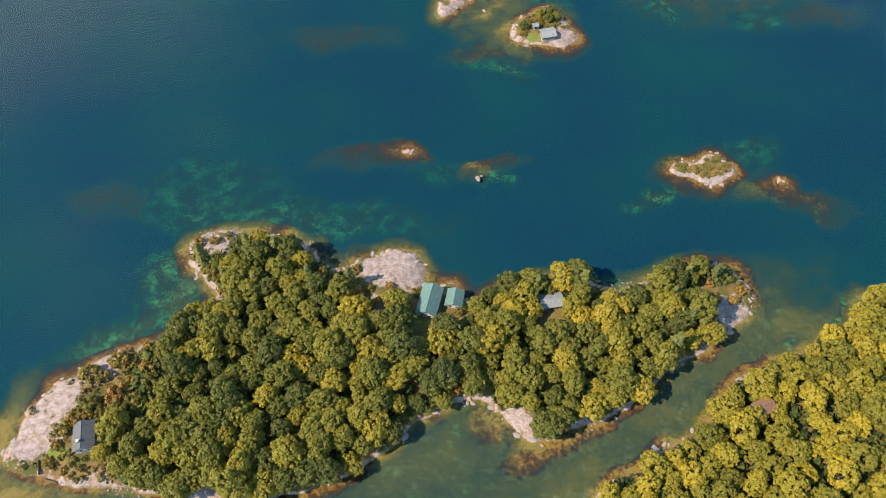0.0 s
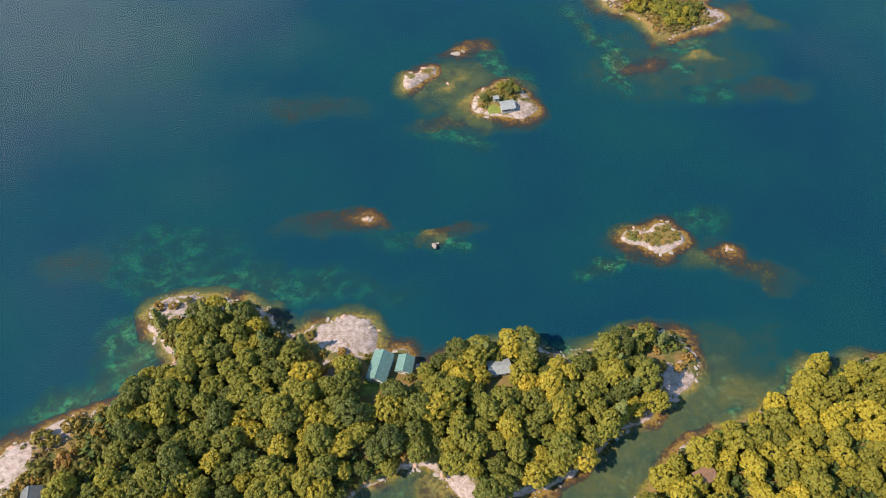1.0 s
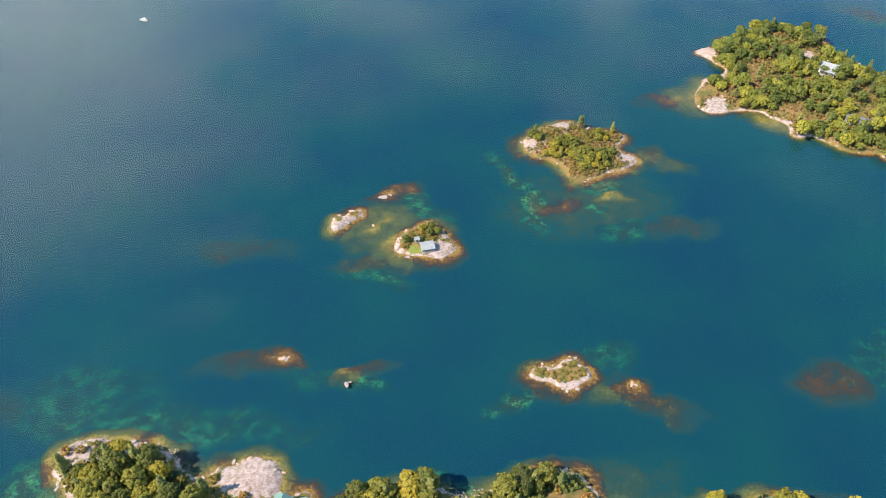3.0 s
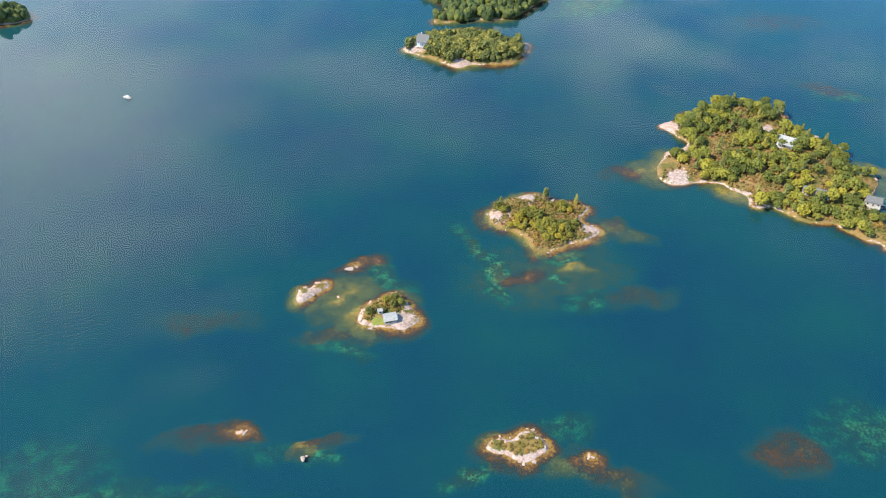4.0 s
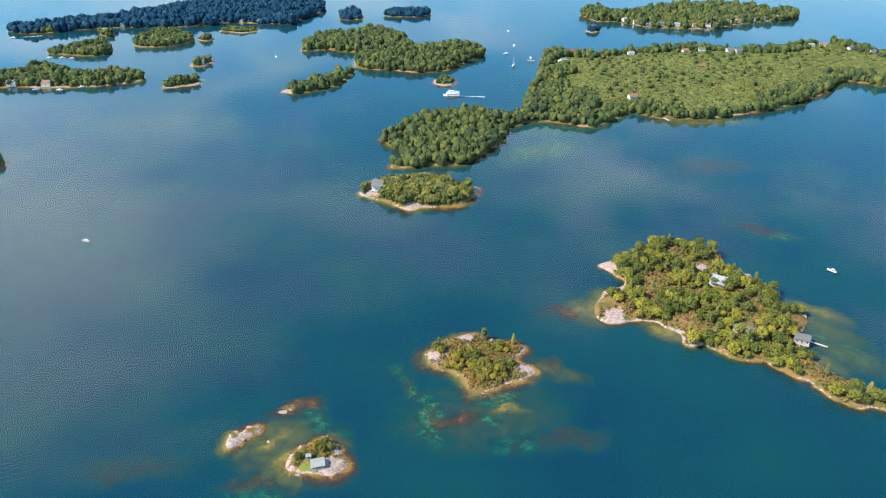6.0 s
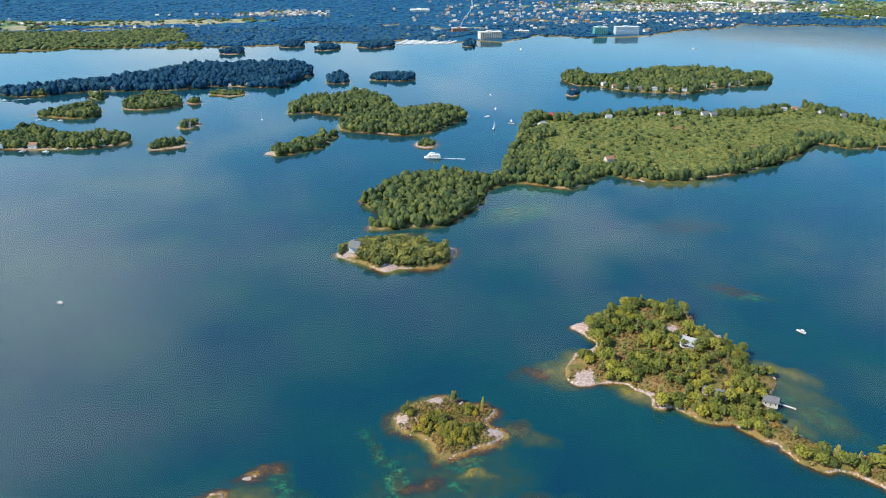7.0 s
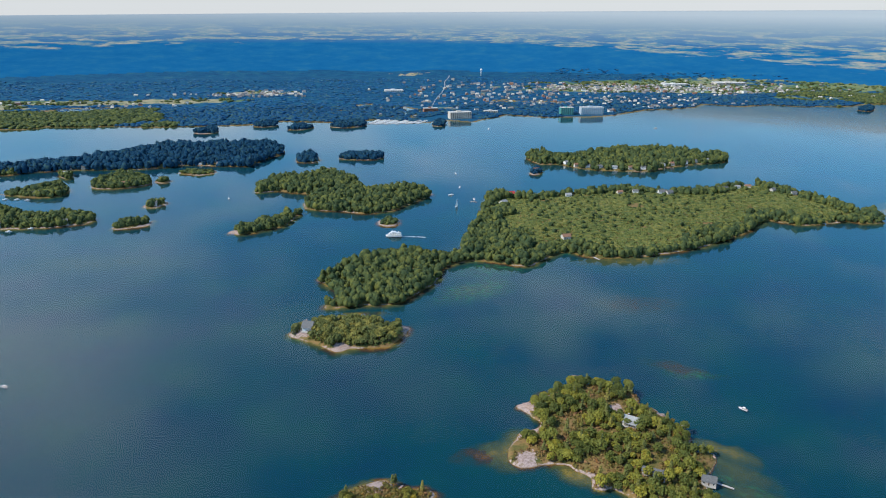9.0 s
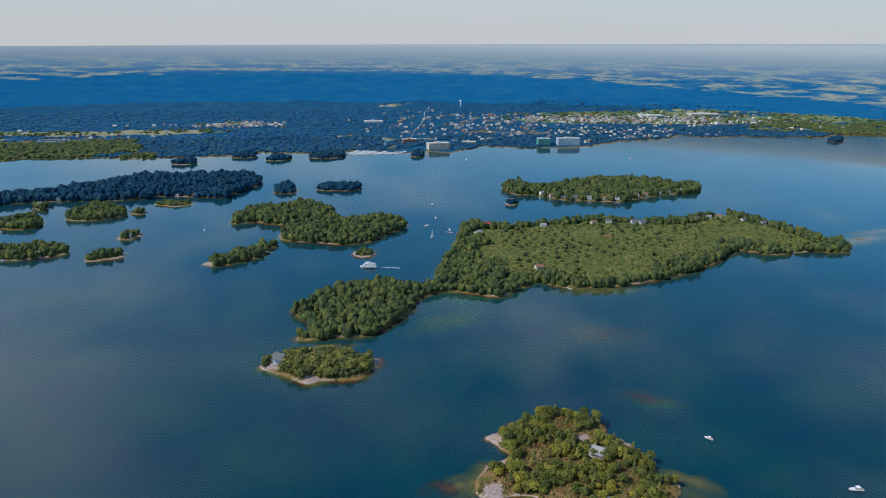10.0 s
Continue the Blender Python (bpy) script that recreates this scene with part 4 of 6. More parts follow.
def shrub(seed, radius, height, leaves, mat, label, group, name="shrub"):
    t = thing(name, Matrix(), label, "shrub", group)
    part("stem", trunk_shape(height * 0.6, 0.07, 5, radius * 0.6, seed), BARK, t, smooth=True)
    c, n = crown_cloud(radius, height * 0.8, height * 0.02, 12, leaves // 12, seed)
    v, q = leaf_cards(c, n, radius * 0.17, seed)
    part("crown", mesh_of("crown", v, q, mat, smooth=False), None, t)
    return t


def scatter(island, gap, edge, clear=(), want=None, seed=0, tries=40000):
    """Places at least that gap apart, that far from the shore and out of the clearings."""
    r = np.random.default_rng(seed)
    lo, hi = island.line.min(0), island.line.max(0)
    p = r.uniform(lo, hi, (tries, 2))
    z, d, rocky = island.height(p[:, 0], p[:, 1])
    ok = (d > edge) & (z > 0.12)
    for cx, cy, cr in clear:
        ok &= np.hypot(p[:, 0] - cx, p[:, 1] - cy) > cr
    if want is not None:
        ok &= want(p[:, 0], p[:, 1], d)
    grid, out = {}, []
    for (x, y), h in zip(p[ok], z[ok]):
        i, j = int(x // gap), int(y // gap)
        if all((x - a) ** 2 + (y - b) ** 2 > gap * gap for di in (-1, 0, 1) for dj in (-1, 0, 1) for a, b in grid.get((i + di, j + dj), ())):
            grid.setdefault((i, j), []).append((x, y))
            out.append((x, y, h))
    return out


class Nursery:
    """Models that stand as the first of their kind and are copied after that."""

    def __init__(self, models):
        self.models, self.used = models, set()

    def plant(self, k, x, y, z, scale, turn, tall=1.0, wide=1.0):
        ob = self.models[k % len(self.models)]
        if ob not in self.used:
            self.used.add(ob)
            ob.matrix_basis = pose(x, y, z, 0, 0, turn)
            return ob
        return copy_thing(ob, pose(x, y, z, 0, 0, turn) @ Matrix.Diagonal((scale * wide, scale / wide, scale * tall, 1)))


def grow(spots, nursery, low, high, seed):
    r = random.Random(seed)
    for x, y, z in spots:
        nursery.plant(r.randrange(100), x, y, z, r.uniform(low, high), r.uniform(0, 360), r.uniform(0.85, 1.15), r.uniform(0.86, 1.16))


def woodland(name, label, spots, radius, height, leaves, mat, seed, category="woodland", trunks=True, flat=0.0):
    """Many trees too far off to tell apart: trunks and leafy crowns in one mesh."""
    r = np.random.default_rng(seed)
    base = np.array(spots)
    n = len(base)
    size = r.uniform(0.7, 1.25, (n, 1, 1)) * np.array([radius, radius, height])
    d = r.normal(0, 1, (n, leaves, 3))
    d[..., 2] = np.abs(d[..., 2]) * 1.0 - 0.25
    d /= np.linalg.norm(d, axis=2, keepdims=True)
    lump = 1 + 0.22 * np.sin(d[..., :1] * 5 + r.uniform(0, 6, (n, 1, 1))) * np.cos(d[..., 1:2] * 5 + r.uniform(0, 6, (n, 1, 1)))
    c = base[:, None] + d * lump * size * np.array([1, 1, 0.55]) + np.array([0, 0, 0.45]) * size
    v, q = leaf_cards(c.reshape(-1, 3), (d * (0.9 - 0.5 * flat) + np.array([0, 0, 0.2 + 0.8 * flat])).reshape(-1, 3), np.repeat((size[:, 0, 0] * 1.75 / math.sqrt(leaves)), leaves), seed, 0.22)
    if trunks:
        a = np.array([(0.3, 0), (0, 0.3), (-0.3, 0), (0, -0.3)])
        foot = np.concatenate([np.repeat(a[None], n, 0), np.full((n, 4, 1), -0.8)], 2) + base[:, None]
        head = np.concatenate([np.repeat(a[None] * 0.5, n, 0), np.zeros((n, 4, 1))], 2) + base[:, None] + np.array([0, 0, 0.7]) * size
        tv = np.concatenate([foot, head], 1).reshape(-1, 3)
        tq = np.array([(i, (i + 1) % 4, 4 + (i + 1) % 4, 4 + i) for i in range(4)])
        q2 = (tq[None] + 8 * np.arange(n)[:, None, None]).reshape(-1, 4) + len(v)
        me = mesh_of(name, np.concatenate([v, tv]), np.concatenate([q, q2]), mat, smooth=False)
        me.materials.append(BARK)
        me.polygons.foreach_set("material_index", np.concatenate([np.zeros(len(q), np.int32), np.ones(len(q2), np.int32)]))
    else:
        me = mesh_of(name, v, q, mat, smooth=False)
    return tagged(new(name, me), label, category, kind="stuff")


def rounded_wood(name, label, spots, radius, height, mat, seed, segs=6, cards=4, category="woodland", lobes=3):
    """Trees far off: uneven domed crowns with loose sprays at their edges, all in one mesh."""
    r = np.random.default_rng(seed)
    base = np.array(spots)
    n = len(base)
    size = r.uniform(0.6, 1.45, (n, 1)) * np.array([[radius * 1.18, radius * 1.18, height * 0.80]]) * r.uniform(0.8, 1.2, (n, 3))
    if lobes:
        turn = r.uniform(0, 6.28, (n, lobes)) + np.arange(lobes) * 2.1
        out = np.stack([np.cos(turn) * 0.62, np.sin(turn) * 0.62, r.uniform(0.12, 0.58, (n, lobes))], 2) * size[:, None]
        base = np.concatenate([base, (base[:, None] + out).reshape(-1, 3)])
        size = np.concatenate([size, (size[:, None] * r.uniform(0.42, 0.66, (n, lobes, 1))).reshape(-1, 3)])
        n = len(base)
    ang = np.linspace(0, 2 * math.pi, segs, endpoint=False)[None] + r.uniform(0, 6.28, (n, 1))
    rings = []
    for rho, up in ((0.80, 0.0), (1.0, 0.36), (0.84, 0.70), (0.36, 0.96)):
        k = rho * (1 + r.normal(0, 0.20, (n, segs)))
        z = up + r.normal(0, 0.085, (n, segs))
        rings.append(np.stack([np.cos(ang) * k, np.sin(ang) * k, z], 2) * size[:, None] + base[:, None])
    v = np.stack(rings, 1).reshape(-1, 3)
    one = [(a * segs + i, a * segs + (i + 1) % segs, (a + 1) * segs + (i + 1) % segs, (a + 1) * segs + i) for a in range(3) for i in range(segs)]
    one += [(3 * segs, 3 * segs + i, 3 * segs + i + 1, 3 * segs + i + 2) for i in range(1, segs - 2, 2)]
    q = (np.array(one)[None] + 4 * segs * np.arange(n)[:, None, None]).reshape(-1, 4)
    if cards:
        d = r.normal(0, 1, (n, cards, 3))
        d[..., 2] = np.abs(d[..., 2])
        d /= np.linalg.norm(d, axis=2, keepdims=True)
        c = base[:, None] + d * size[:, None] * np.array([1.0, 1.0, 0.62]) + np.array([0, 0, 0.38]) * size[:, None]
        v2, q2 = leaf_cards(c.reshape(-1, 3), d.reshape(-1, 3), np.repeat(size[:, 0] * 0.26, cards), seed, 0.5)
        q = np.concatenate([q, q2 + len(v)])
        v = np.concatenate([v, v2])
    return tagged(new(name, mesh_of(name, v, q, mat, smooth=True)), label, category, kind="stuff")


# ---- planting ----
HOMES = [(343, 1100, 40), (402, 909, 15), (636, 1160, 0), (648, 1156, 20), (720, 1180, 10), (735, 1186, 0), (750, 1187, -5), (766, 1190, 20), (790, 1192, 0), (812, 1196, -15), (872, 1147, 10), (845, 1168, 30), (466, 1150, 0), (560, 1160, 15), (590, 1165, -10), (330, 1075, 60)]
COTTAGES = [(530, 1428, 30), (545, 1405, 20), (566, 1392, 0), (590, 1382, 10), (618, 1375, 0), (650, 1370, 15), (676, 1368, -10), (704, 1382, 20), (728, 1398, 0), (752, 1408, 10), (786, 1420, 0), (812, 1432, 15), (842, 1442, 10), (866, 1452, 0), (884, 1462, 20)]
MAIN_CLEAR = [(-147, 70, 15), (-140, 84, 12), (-127, 97, 11), (-126, 70, 8), (-124, 63, 6.5), (-98, 150, 8), (-104, 146, 7), (-88, 153, 7), (-75, 153, 6), (-62, 150, 6), (-52, 147, 5), (4, 122, 9), (-121, 70, 5), (-24, 139, 14), (-12, 134, 10), (-25, 122, 5), (-21, 114, 3), (-4, 120, 9), (-26, 121, 8), (4, 126, 5), (-9, 113, 8), (-1, 114, 5), (41, 120, 7), (26, 75, 8), (13, 83, 5), (111, 120, 13), (-80, 52, 6), (21, 128, 4), (64, 129, 5), (2, 132, 8), (-30, 126, 8), (41, 114, 6)]
wood_a = Nursery([broadleaf(s, 4.7, h, 1650, BROADLEAF, "green broadleaf tree with a full rounded crown", "trees on the wooded island") for s, h in ((1, 11), (2, 12.5), (3, 10.5), (4, 9.5), (5, 13.5))])


def main_wood(x, y, d):
    """Trees keep back from the bare north-western headland and leave the western point to scrub."""
    return ((x > -101) | ((y < 76) & (d > 4) & (x > -121))) & ~((x < -44) & (y > 122) & (d < 7.5)) & ~((x > -60) & (x < -30) & (y > 124) & (d < 9)) & (x < 103) & ~((x > 54) & (x < 80) & (y > 116) & (d < 7))


grow(scatter(island_main, 6.0, 1.6, MAIN_CLEAR, main_wood, 1), wood_a, 0.66, 1.26, 1)
scrub_a = Nursery([shrub(s, 2.1, 3.2, 330, SCRUB, "olive and rust-brown shrub on rocky ground", "shrubs on the wooded island") for s in (11, 12, 13)])
grow(scatter(island_main, 4.2, 2.2, [(-150, 70, 14), (-143, 84, 11), (-134, 91, 9), (-126, 98, 9), (-118, 104, 6), (-127, 71, 6), (-24, 141, 11), (-14, 138, 8), (-4, 120, 9), (4, 126, 5), (26, 75, 8), (-80, 52, 6), (41, 120, 7), (112, 117, 6)], lambda x, y, d: (d < 6) | (x < -103) | (np.hypot(x + 28, y - 121) < 15) | (x > 102), 2, 12000)[:150], scrub_a, 0.6, 1.25, 2)
for k, (x, y) in enumerate([(-134, 73), (-131, 75.5), (-130, 94), (-126, 93), (-118, 86), (-113, 91), (-110, 84), (-116, 79), (-109, 96), (-121, 99), (-105, 101), (-111, 74), (-126, 82), (-130, 79), (-106, 90), (-93, 138), (-90, 135), (-35, 127), (-30, 122), (-22, 123), (-18, 119), (-37, 121)]):
    scrub_a.plant(k, x, y, float(island_main.height(np.array([x]), np.array([y]))[0][0]) - 0.1, 1.25 + 0.16 * (k * 7 % 5), k * 57, 1.05)
pines_a = Nursery([pine(s, 3.0, 15, 1100, NEEDLES, "tall green white pine above the shore", "pines on the wooded island") for s in (21, 22)])
grow(scatter(island_main, 11, 4, MAIN_CLEAR, lambda x, y, d: (x > 78) | (y > 128), 3, 6000)[:14], pines_a, 0.8, 1.15, 3)

wood_b = Nursery([broadleaf(s, 4.6, h, 1500, YELLOWER, "sunlit yellow-green broadleaf tree in dense wood", "trees beside the channel", "maple_tree") for s, h in ((31, 11), (32, 12.5), (33, 10))])
grow(scatter(island_east, 6.3, 1.8, [(112, 78, 4)], lambda x, y, d: x < 222, 4), wood_b, 0.7, 1.2, 4)

wood_c = Nursery([broadleaf(s, 3.7, h, 760, LONG_LEAF, "green broadleaf tree on a rocky island", "trees on the long island", "oak_tree") for s, h in ((41, 7.5), (42, 9), (43, 6.5))])
LONG_CLEAR = [(262, 477, 9), (262, 447, 9), (247, 425, 9), (250, 406, 9), (342, 448, 8), (337, 386, 8), (372, 373, 7), (337, 467, 8), (350, 430, 7), (355, 410, 8), (345, 400, 6), (333, 434, 6), (327, 373, 6), (339, 368, 6), (366, 364, 6)]
grow(scatter(island_long, 5.2, 1.5, LONG_CLEAR, lambda x, y, d: fbm(x, y, 20, 2, 3) > -0.10, 5)[:260], wood_c, 0.6, 1.3, 5)
pines_c = Nursery([pine(s, 2.8, 12, 700, NEEDLES, "dark green pine on a rocky island", "pines on the long island") for s in (51, 52)])
grow(scatter(island_long, 12, 4.5, LONG_CLEAR, None, 6, 5000)[:55], pines_c, 0.75, 1.2, 6)
scrub_c = Nursery([shrub(s, 1.9, 2.6, 230, SCRUB, "low olive shrub among dry grass", "shrubs on the long island") for s in (61, 62)])
grow(scatter(island_long, 3.8, 1.6, LONG_CLEAR[:4] + LONG_CLEAR[5:8], None, 7, 9000)[:140], scrub_c, 0.6, 1.3, 7)

woodland("undergrowth", "low green undergrowth beneath the trees", scatter(island_main, 3.0, 2.4, MAIN_CLEAR[:12] + MAIN_CLEAR[13:], lambda x, y, d: x > -112, 60, 30000), 2.2, 2.8, 16, MIXED_LEAF, 60, "undergrowth", False)
woodland("undergrowth", "low green undergrowth in dense wood", scatter(island_east, 3.0, 1.6, [(112, 78, 4)], None, 61, 20000), 2.4, 3.4, 16, MIXED_LEAF, 61, "undergrowth", False)

woodland("undergrowth", "low rusty and olive scrub in dry grass", scatter(island_main, 2.7, 1.6, [(-147, 70, 8), (-140, 84, 8), (-127, 97, 7), (-125.3, 70.4, 6.5)], lambda x, y, d: x < -100, 62, 20000), 1.3, 1.1, 16, DRY_LEAF, 62, "undergrowth", False)
woodland("undergrowth", "low rusty and olive scrub between the trees", scatter(island_long, 3.2, 3.0, LONG_CLEAR[:4] + [(c[0], c[1], 6) for c in LONG_CLEAR[4:8]], None, 63, 30000), 1.6, 1.2, 14, DRY_LEAF, 63, "undergrowth", False)
woodland("undergrowth", "low scrub over an islet's crown", scatter(island_grove, 2.3, 1.6, [(140, 387, 7), (178, 351, 6), (118, 366, 6)], None, 64, 12000), 1.4, 1.0, 14, DRY_LEAF, 64, "undergrowth", False)

# grove islet, cabin islet and the smaller rocks
wood_d = Nursery([broadleaf(s, 3.0, h, 640, BROADLEAF, "small broadleaf tree on a rocky islet", "trees on the grove islet", "small_tree") for s, h in ((71, 6.5), (72, 5.5))])
GROVE_CLUMPS = [(131, 351, 5), (139, 360, 7), (147, 352, 6), (151, 343, 6), (160, 342, 5), (163, 352, 5), (165, 369, 4), (123, 371, 3)]
grow(scatter(island_grove, 3.6, 2.5, (), lambda x, y, d: np.min([np.hypot(x - a, y - b) - c for a, b, c in GROVE_CLUMPS], axis=0) < 0, 8), wood_d, 0.55, 1.1, 8)
scrub_d = Nursery([shrub(s, 1.5, 1.8, 220, SCRUB, "low green bush on granite", "bushes on the islets", "bush") for s in (81, 82)])
grow(scatter(island_grove, 2.8, 1.8, [(140, 388, 7), (178, 350, 6), (117, 366, 6), (158, 362, 4)], None, 9, 8000)[:110], scrub_d, 0.5, 1.2, 9)
grow(scatter(island_islet, 2.2, 2.2, (), None, 10, 3000), scrub_d, 0.5, 0.85, 10)
grow(scatter(island_cabin, 2.3, 3.2, [(51, 273, 5.5), (60, 271, 7), (47, 272, 4)], None, 11, 3000), scrub_d, 0.6, 1.2, 11)
grow([(50, 286, 1.4), (55, 288, 1.4), (58, 284, 1.5), (54, 282, 1.6), (41, 277, 1.3)], wood_d, 0.7, 0.9, 12)
grow([(9, 300, 1.2), (12, 302, 1.0), (4, 296, 1.2)], scrub_d, 0.6, 0.9, 13)
pines_d = Nursery([pine(91, 2.2, 9, 520, NEEDLES, "slender pine on a rocky islet", "pines on the islets")])
grow([(153, 384, 1.6), (155, 386, 1.2), (122, 372, 1.6), (173, 377, 1.4), (168, 352, 2.0), (136, 352, 2.0)], pines_d, 0.75, 1.15, 14)

# farther islands: woods as one mass each
wood_e = Nursery([broadleaf(s, 3.7, h, 520, NEEDLES, "dark green tree on a small rocky island", "trees on the small wooded island", "hardwood_tree") for s, h in ((101, 8.5), (102, 10), (103, 7.5))])
WOODED_CLEAR = [(70, 631, 9), (66, 622, 8), (105, 596, 7), (167, 632, 8)]
grow(scatter(island_wooded, 4.6, 3.2, WOODED_CLEAR, None, 20)[:140], wood_e, 0.65, 1.25, 20)
woodland("undergrowth", "low green undergrowth beneath a small wood", scatter(island_wooded, 2.8, 2.6, WOODED_CLEAR, None, 65, 12000), 1.6, 1.4, 14, MIXED_LEAF, 65, "undergrowth", False)


def wooded_part(x, y, d):
    """The broad island's western end and its rim carry tall trees; the rest is marsh."""
    wavy = fbm(x, y, 70, 3, 31)
    return (x < 350 + 45 * wavy - np.clip(y - 1000, 0, 200) * 0.15) | (d < 26 + 26 * wavy)


rounded_wood("woodland", "dense green wood on the broad island", scatter(island_great, 6.4, 0.6, [(402, 909, 12), (367, 1160, 9), (343, 1098, 10), (636, 1160, 14), (750, 1186, 16), (872, 1140, 12)] + [(c[0], c[1] - 3, 8) for c in HOMES], wooded_part, 21, 90000), 3.9, 11, FAR_LEAF, 21, lobes=2)
rounded_wood("marsh_thicket", "low olive-green marsh thicket", scatter(island_great, 3.5, 6.0, [(560, 1075, 16), (640, 960, 18), (420, 1120, 12), (500, 1150, 10)], lambda x, y, d: ~wooded_part(x, y, d), 22, 150000), 3.0, 1.1, MARSH_LEAF, 22, 5, 3, lobes=0)
rounded_wood("woodland", "scattered taller trees in the marsh", scatter(island_great, 13, 22.0, (), lambda x, y, d: (x > 325) & (fbm(x, y, 90, 2, 41) > -0.1), 23, 9000), 2.4, 5, FAR_LEAF, 23)
rounded_wood("woodland", "dark green wood on the cottage island", scatter(island_cottage, 7.2, 0.8, [(c[0], c[1] - 4, 9) for c in COTTAGES], None, 24, 60000), 4.3, 13, FAR_LEAF, 24, lobes=2)
rounded_wood("woodland", "green wood on the hilly island", scatter(island_hilly, 6.2, 1.2, [(222, 1188, 14)], None, 25, 50000), 3.9, 11, FAR_LEAF, 25, lobes=2)
rounded_wood("woodland", "green wood on the narrow island", scatter(island_arm, 5.4, 2.2, [(-72, 974, 11)], None, 26), 3.4, 9, FAR_LEAF, 26)
rounded_wood("woodland", "low bushes on a tiny islet", scatter(island_dot, 4.5, 5.0, (), None, 27, 3000), 3.0, 4.5, FAR_LEAF, 27)
rounded_wood("woodland", "hazed blue-green wood on the long far island", scatter(island_dark, 8.2, 0.5, (), None, 28, 60000), 4.8, 13, HAZE_SHADE_LEAF, 28, lobes=2)
for k, isl in enumerate(SMALL):
    spots = scatter(isl, 5.6, {2: 6.0, 3: 7.0, 4: 6.5, 1: 5.0}.get(k, 2.6), (), None, 30 + k, 6000)
    if spots:
        rounded_wood("woodland", "small wood on a far islet", spots, 3.7, 9 if k != 2 else 4, HAZE_SHADE_LEAF if k >= 9 and k != 17 else FAR_LEAF, 30 + k)

# the mainland's woods: a shore belt of crowns
r = np.random.default_rng(40)
px = r.uniform(-1700, 3300, 26000)
pd = r.uniform(6, 330, 26000)
py = np.interp(px, coast[:, 0], coast[:, 1]) + fbm(px, px * 0 + 2000, 90, 3, 8) * 8 + pd
field_here = np.zeros(len(px))
for x, y, a, b, s in FIELDS:
    field_here = np.maximum(field_here, s * np.exp(-(((px - x) / a) ** 2 + ((py - y) / b) ** 2) ** 2))
ok = (inland(px, py) > 8) & (field_here < 0.28 + 0.25 * fbm(px, py, 60, 2, 15)) & (r.uniform(0, 1, len(px)) < np.where((px > 150) & (px < 1050), 0.50, 0.75))
ok &= ~((px > 250) & (px < 430) & (pd < 110)) & ~((px > 690) & (px < 860) & (pd < 70))
spots = np.stack([px, py, mainland_height(px, py)], 1)[ok]
mixed = fbm(spots[:, 0], spots[:, 1], 160, 3, 19) * 190
# sunlit ends get green crowns; the clouded middle's shade is in the blue ones
lit = (spots[:, 0] < -520 + mixed) | (spots[:, 0] > 1700 + mixed)
rounded_wood("woodland", "green shoreline wood on the mainland", spots[lit], 6.0, 7, FAR_LEAF, 41, 5, 0, lobes=0)
rounded_wood("woodland", "hazed blue-green shoreline wood on the mainland", spots[~lit], 6.0, 4.2, HAZE_BLUE_LEAF, 42, 5, 0, lobes=0)
# the wood goes on behind the belt and among the houses of the town
px = r.uniform(-2300, 4200, 24000)
py = np.interp(px, coast[:, 0], coast[:, 1]) + 300 + r.uniform(0, 1, 24000) ** 1.2 * 900
field_here = np.zeros(len(px))
for x, y, a, b, s in FIELDS:
    field_here = np.maximum(field_here, s * np.exp(-(((px - x) / a) ** 2 + ((py - y) / b) ** 2) ** 2))
ok = (field_here < 0.30 + 0.25 * fbm(px, py, 60, 2, 15)) & (np.hypot(px - 166, py + 29) < 3600) & (r.uniform(0, 1, len(px)) < 0.5)
spots = np.stack([px, py, mainland_height(px, py)], 1)[ok]
rounded_wood("woodland", "hazed blue-green wood reaching inland behind the town", spots, 6.0, 2.2, HAZE_FOREST_LEAF, 43, 5, 0, lobes=0)
# hedges and garden trees
px, py = r.uniform(-2200, 4200, 60000), r.uniform(2250, 3300, 60000)
field_here = np.zeros(len(px))
for x, y, a, b, s in FIELDS:
    field_here = np.maximum(field_here, s * np.exp(-(((px - x) / a) ** 2 + ((py - y) / b) ** 2) ** 2))
ok = (inland(px, py) > 40) & (field_here > 0.35) & (np.hypot(px - 166, py + 29) < 3500) & (r.uniform(0, 1, len(px)) < 0.32) & (fbm(px, py, 45, 3, 16) > -0.1)
spots = np.stack([px, py, mainland_height(px, py)], 1)[ok]
rounded_wood("woodland", "hedges and garden trees between the fields", spots, 5.0, 5, FAR_LEAF, 44, 5, 0, lobes=0)


# ---- houses, docks and boats ----
def window(parent, x, y, z, w, h, turn, frame_mat=None):
    """A framed pane set on a wall; turn 0 faces -y."""
    m = pose(x, y, z, 0, 0, turn)
    f = Shape()
    t = 0.09
    f.box(-w / 2 - t, -0.07, -h / 2 - t, w / 2 + t, 0.02, -h / 2).box(-w / 2 - t, -0.07, h / 2, w / 2 + t, 0.02, h / 2 + t)
    f.box(-w / 2 - t, -0.07, -h / 2, -w / 2, 0.02, h / 2).box(w / 2, -0.07, -h / 2, w / 2 + t, 0.02, h / 2)
    win = part("window", f, frame_mat or WHITE, parent)
    win.matrix_basis = m
    part("pane", Shape().box(-w / 2, -0.04, -h / 2, w / 2, 0.015, h / 2), GLASS, win)
    return win


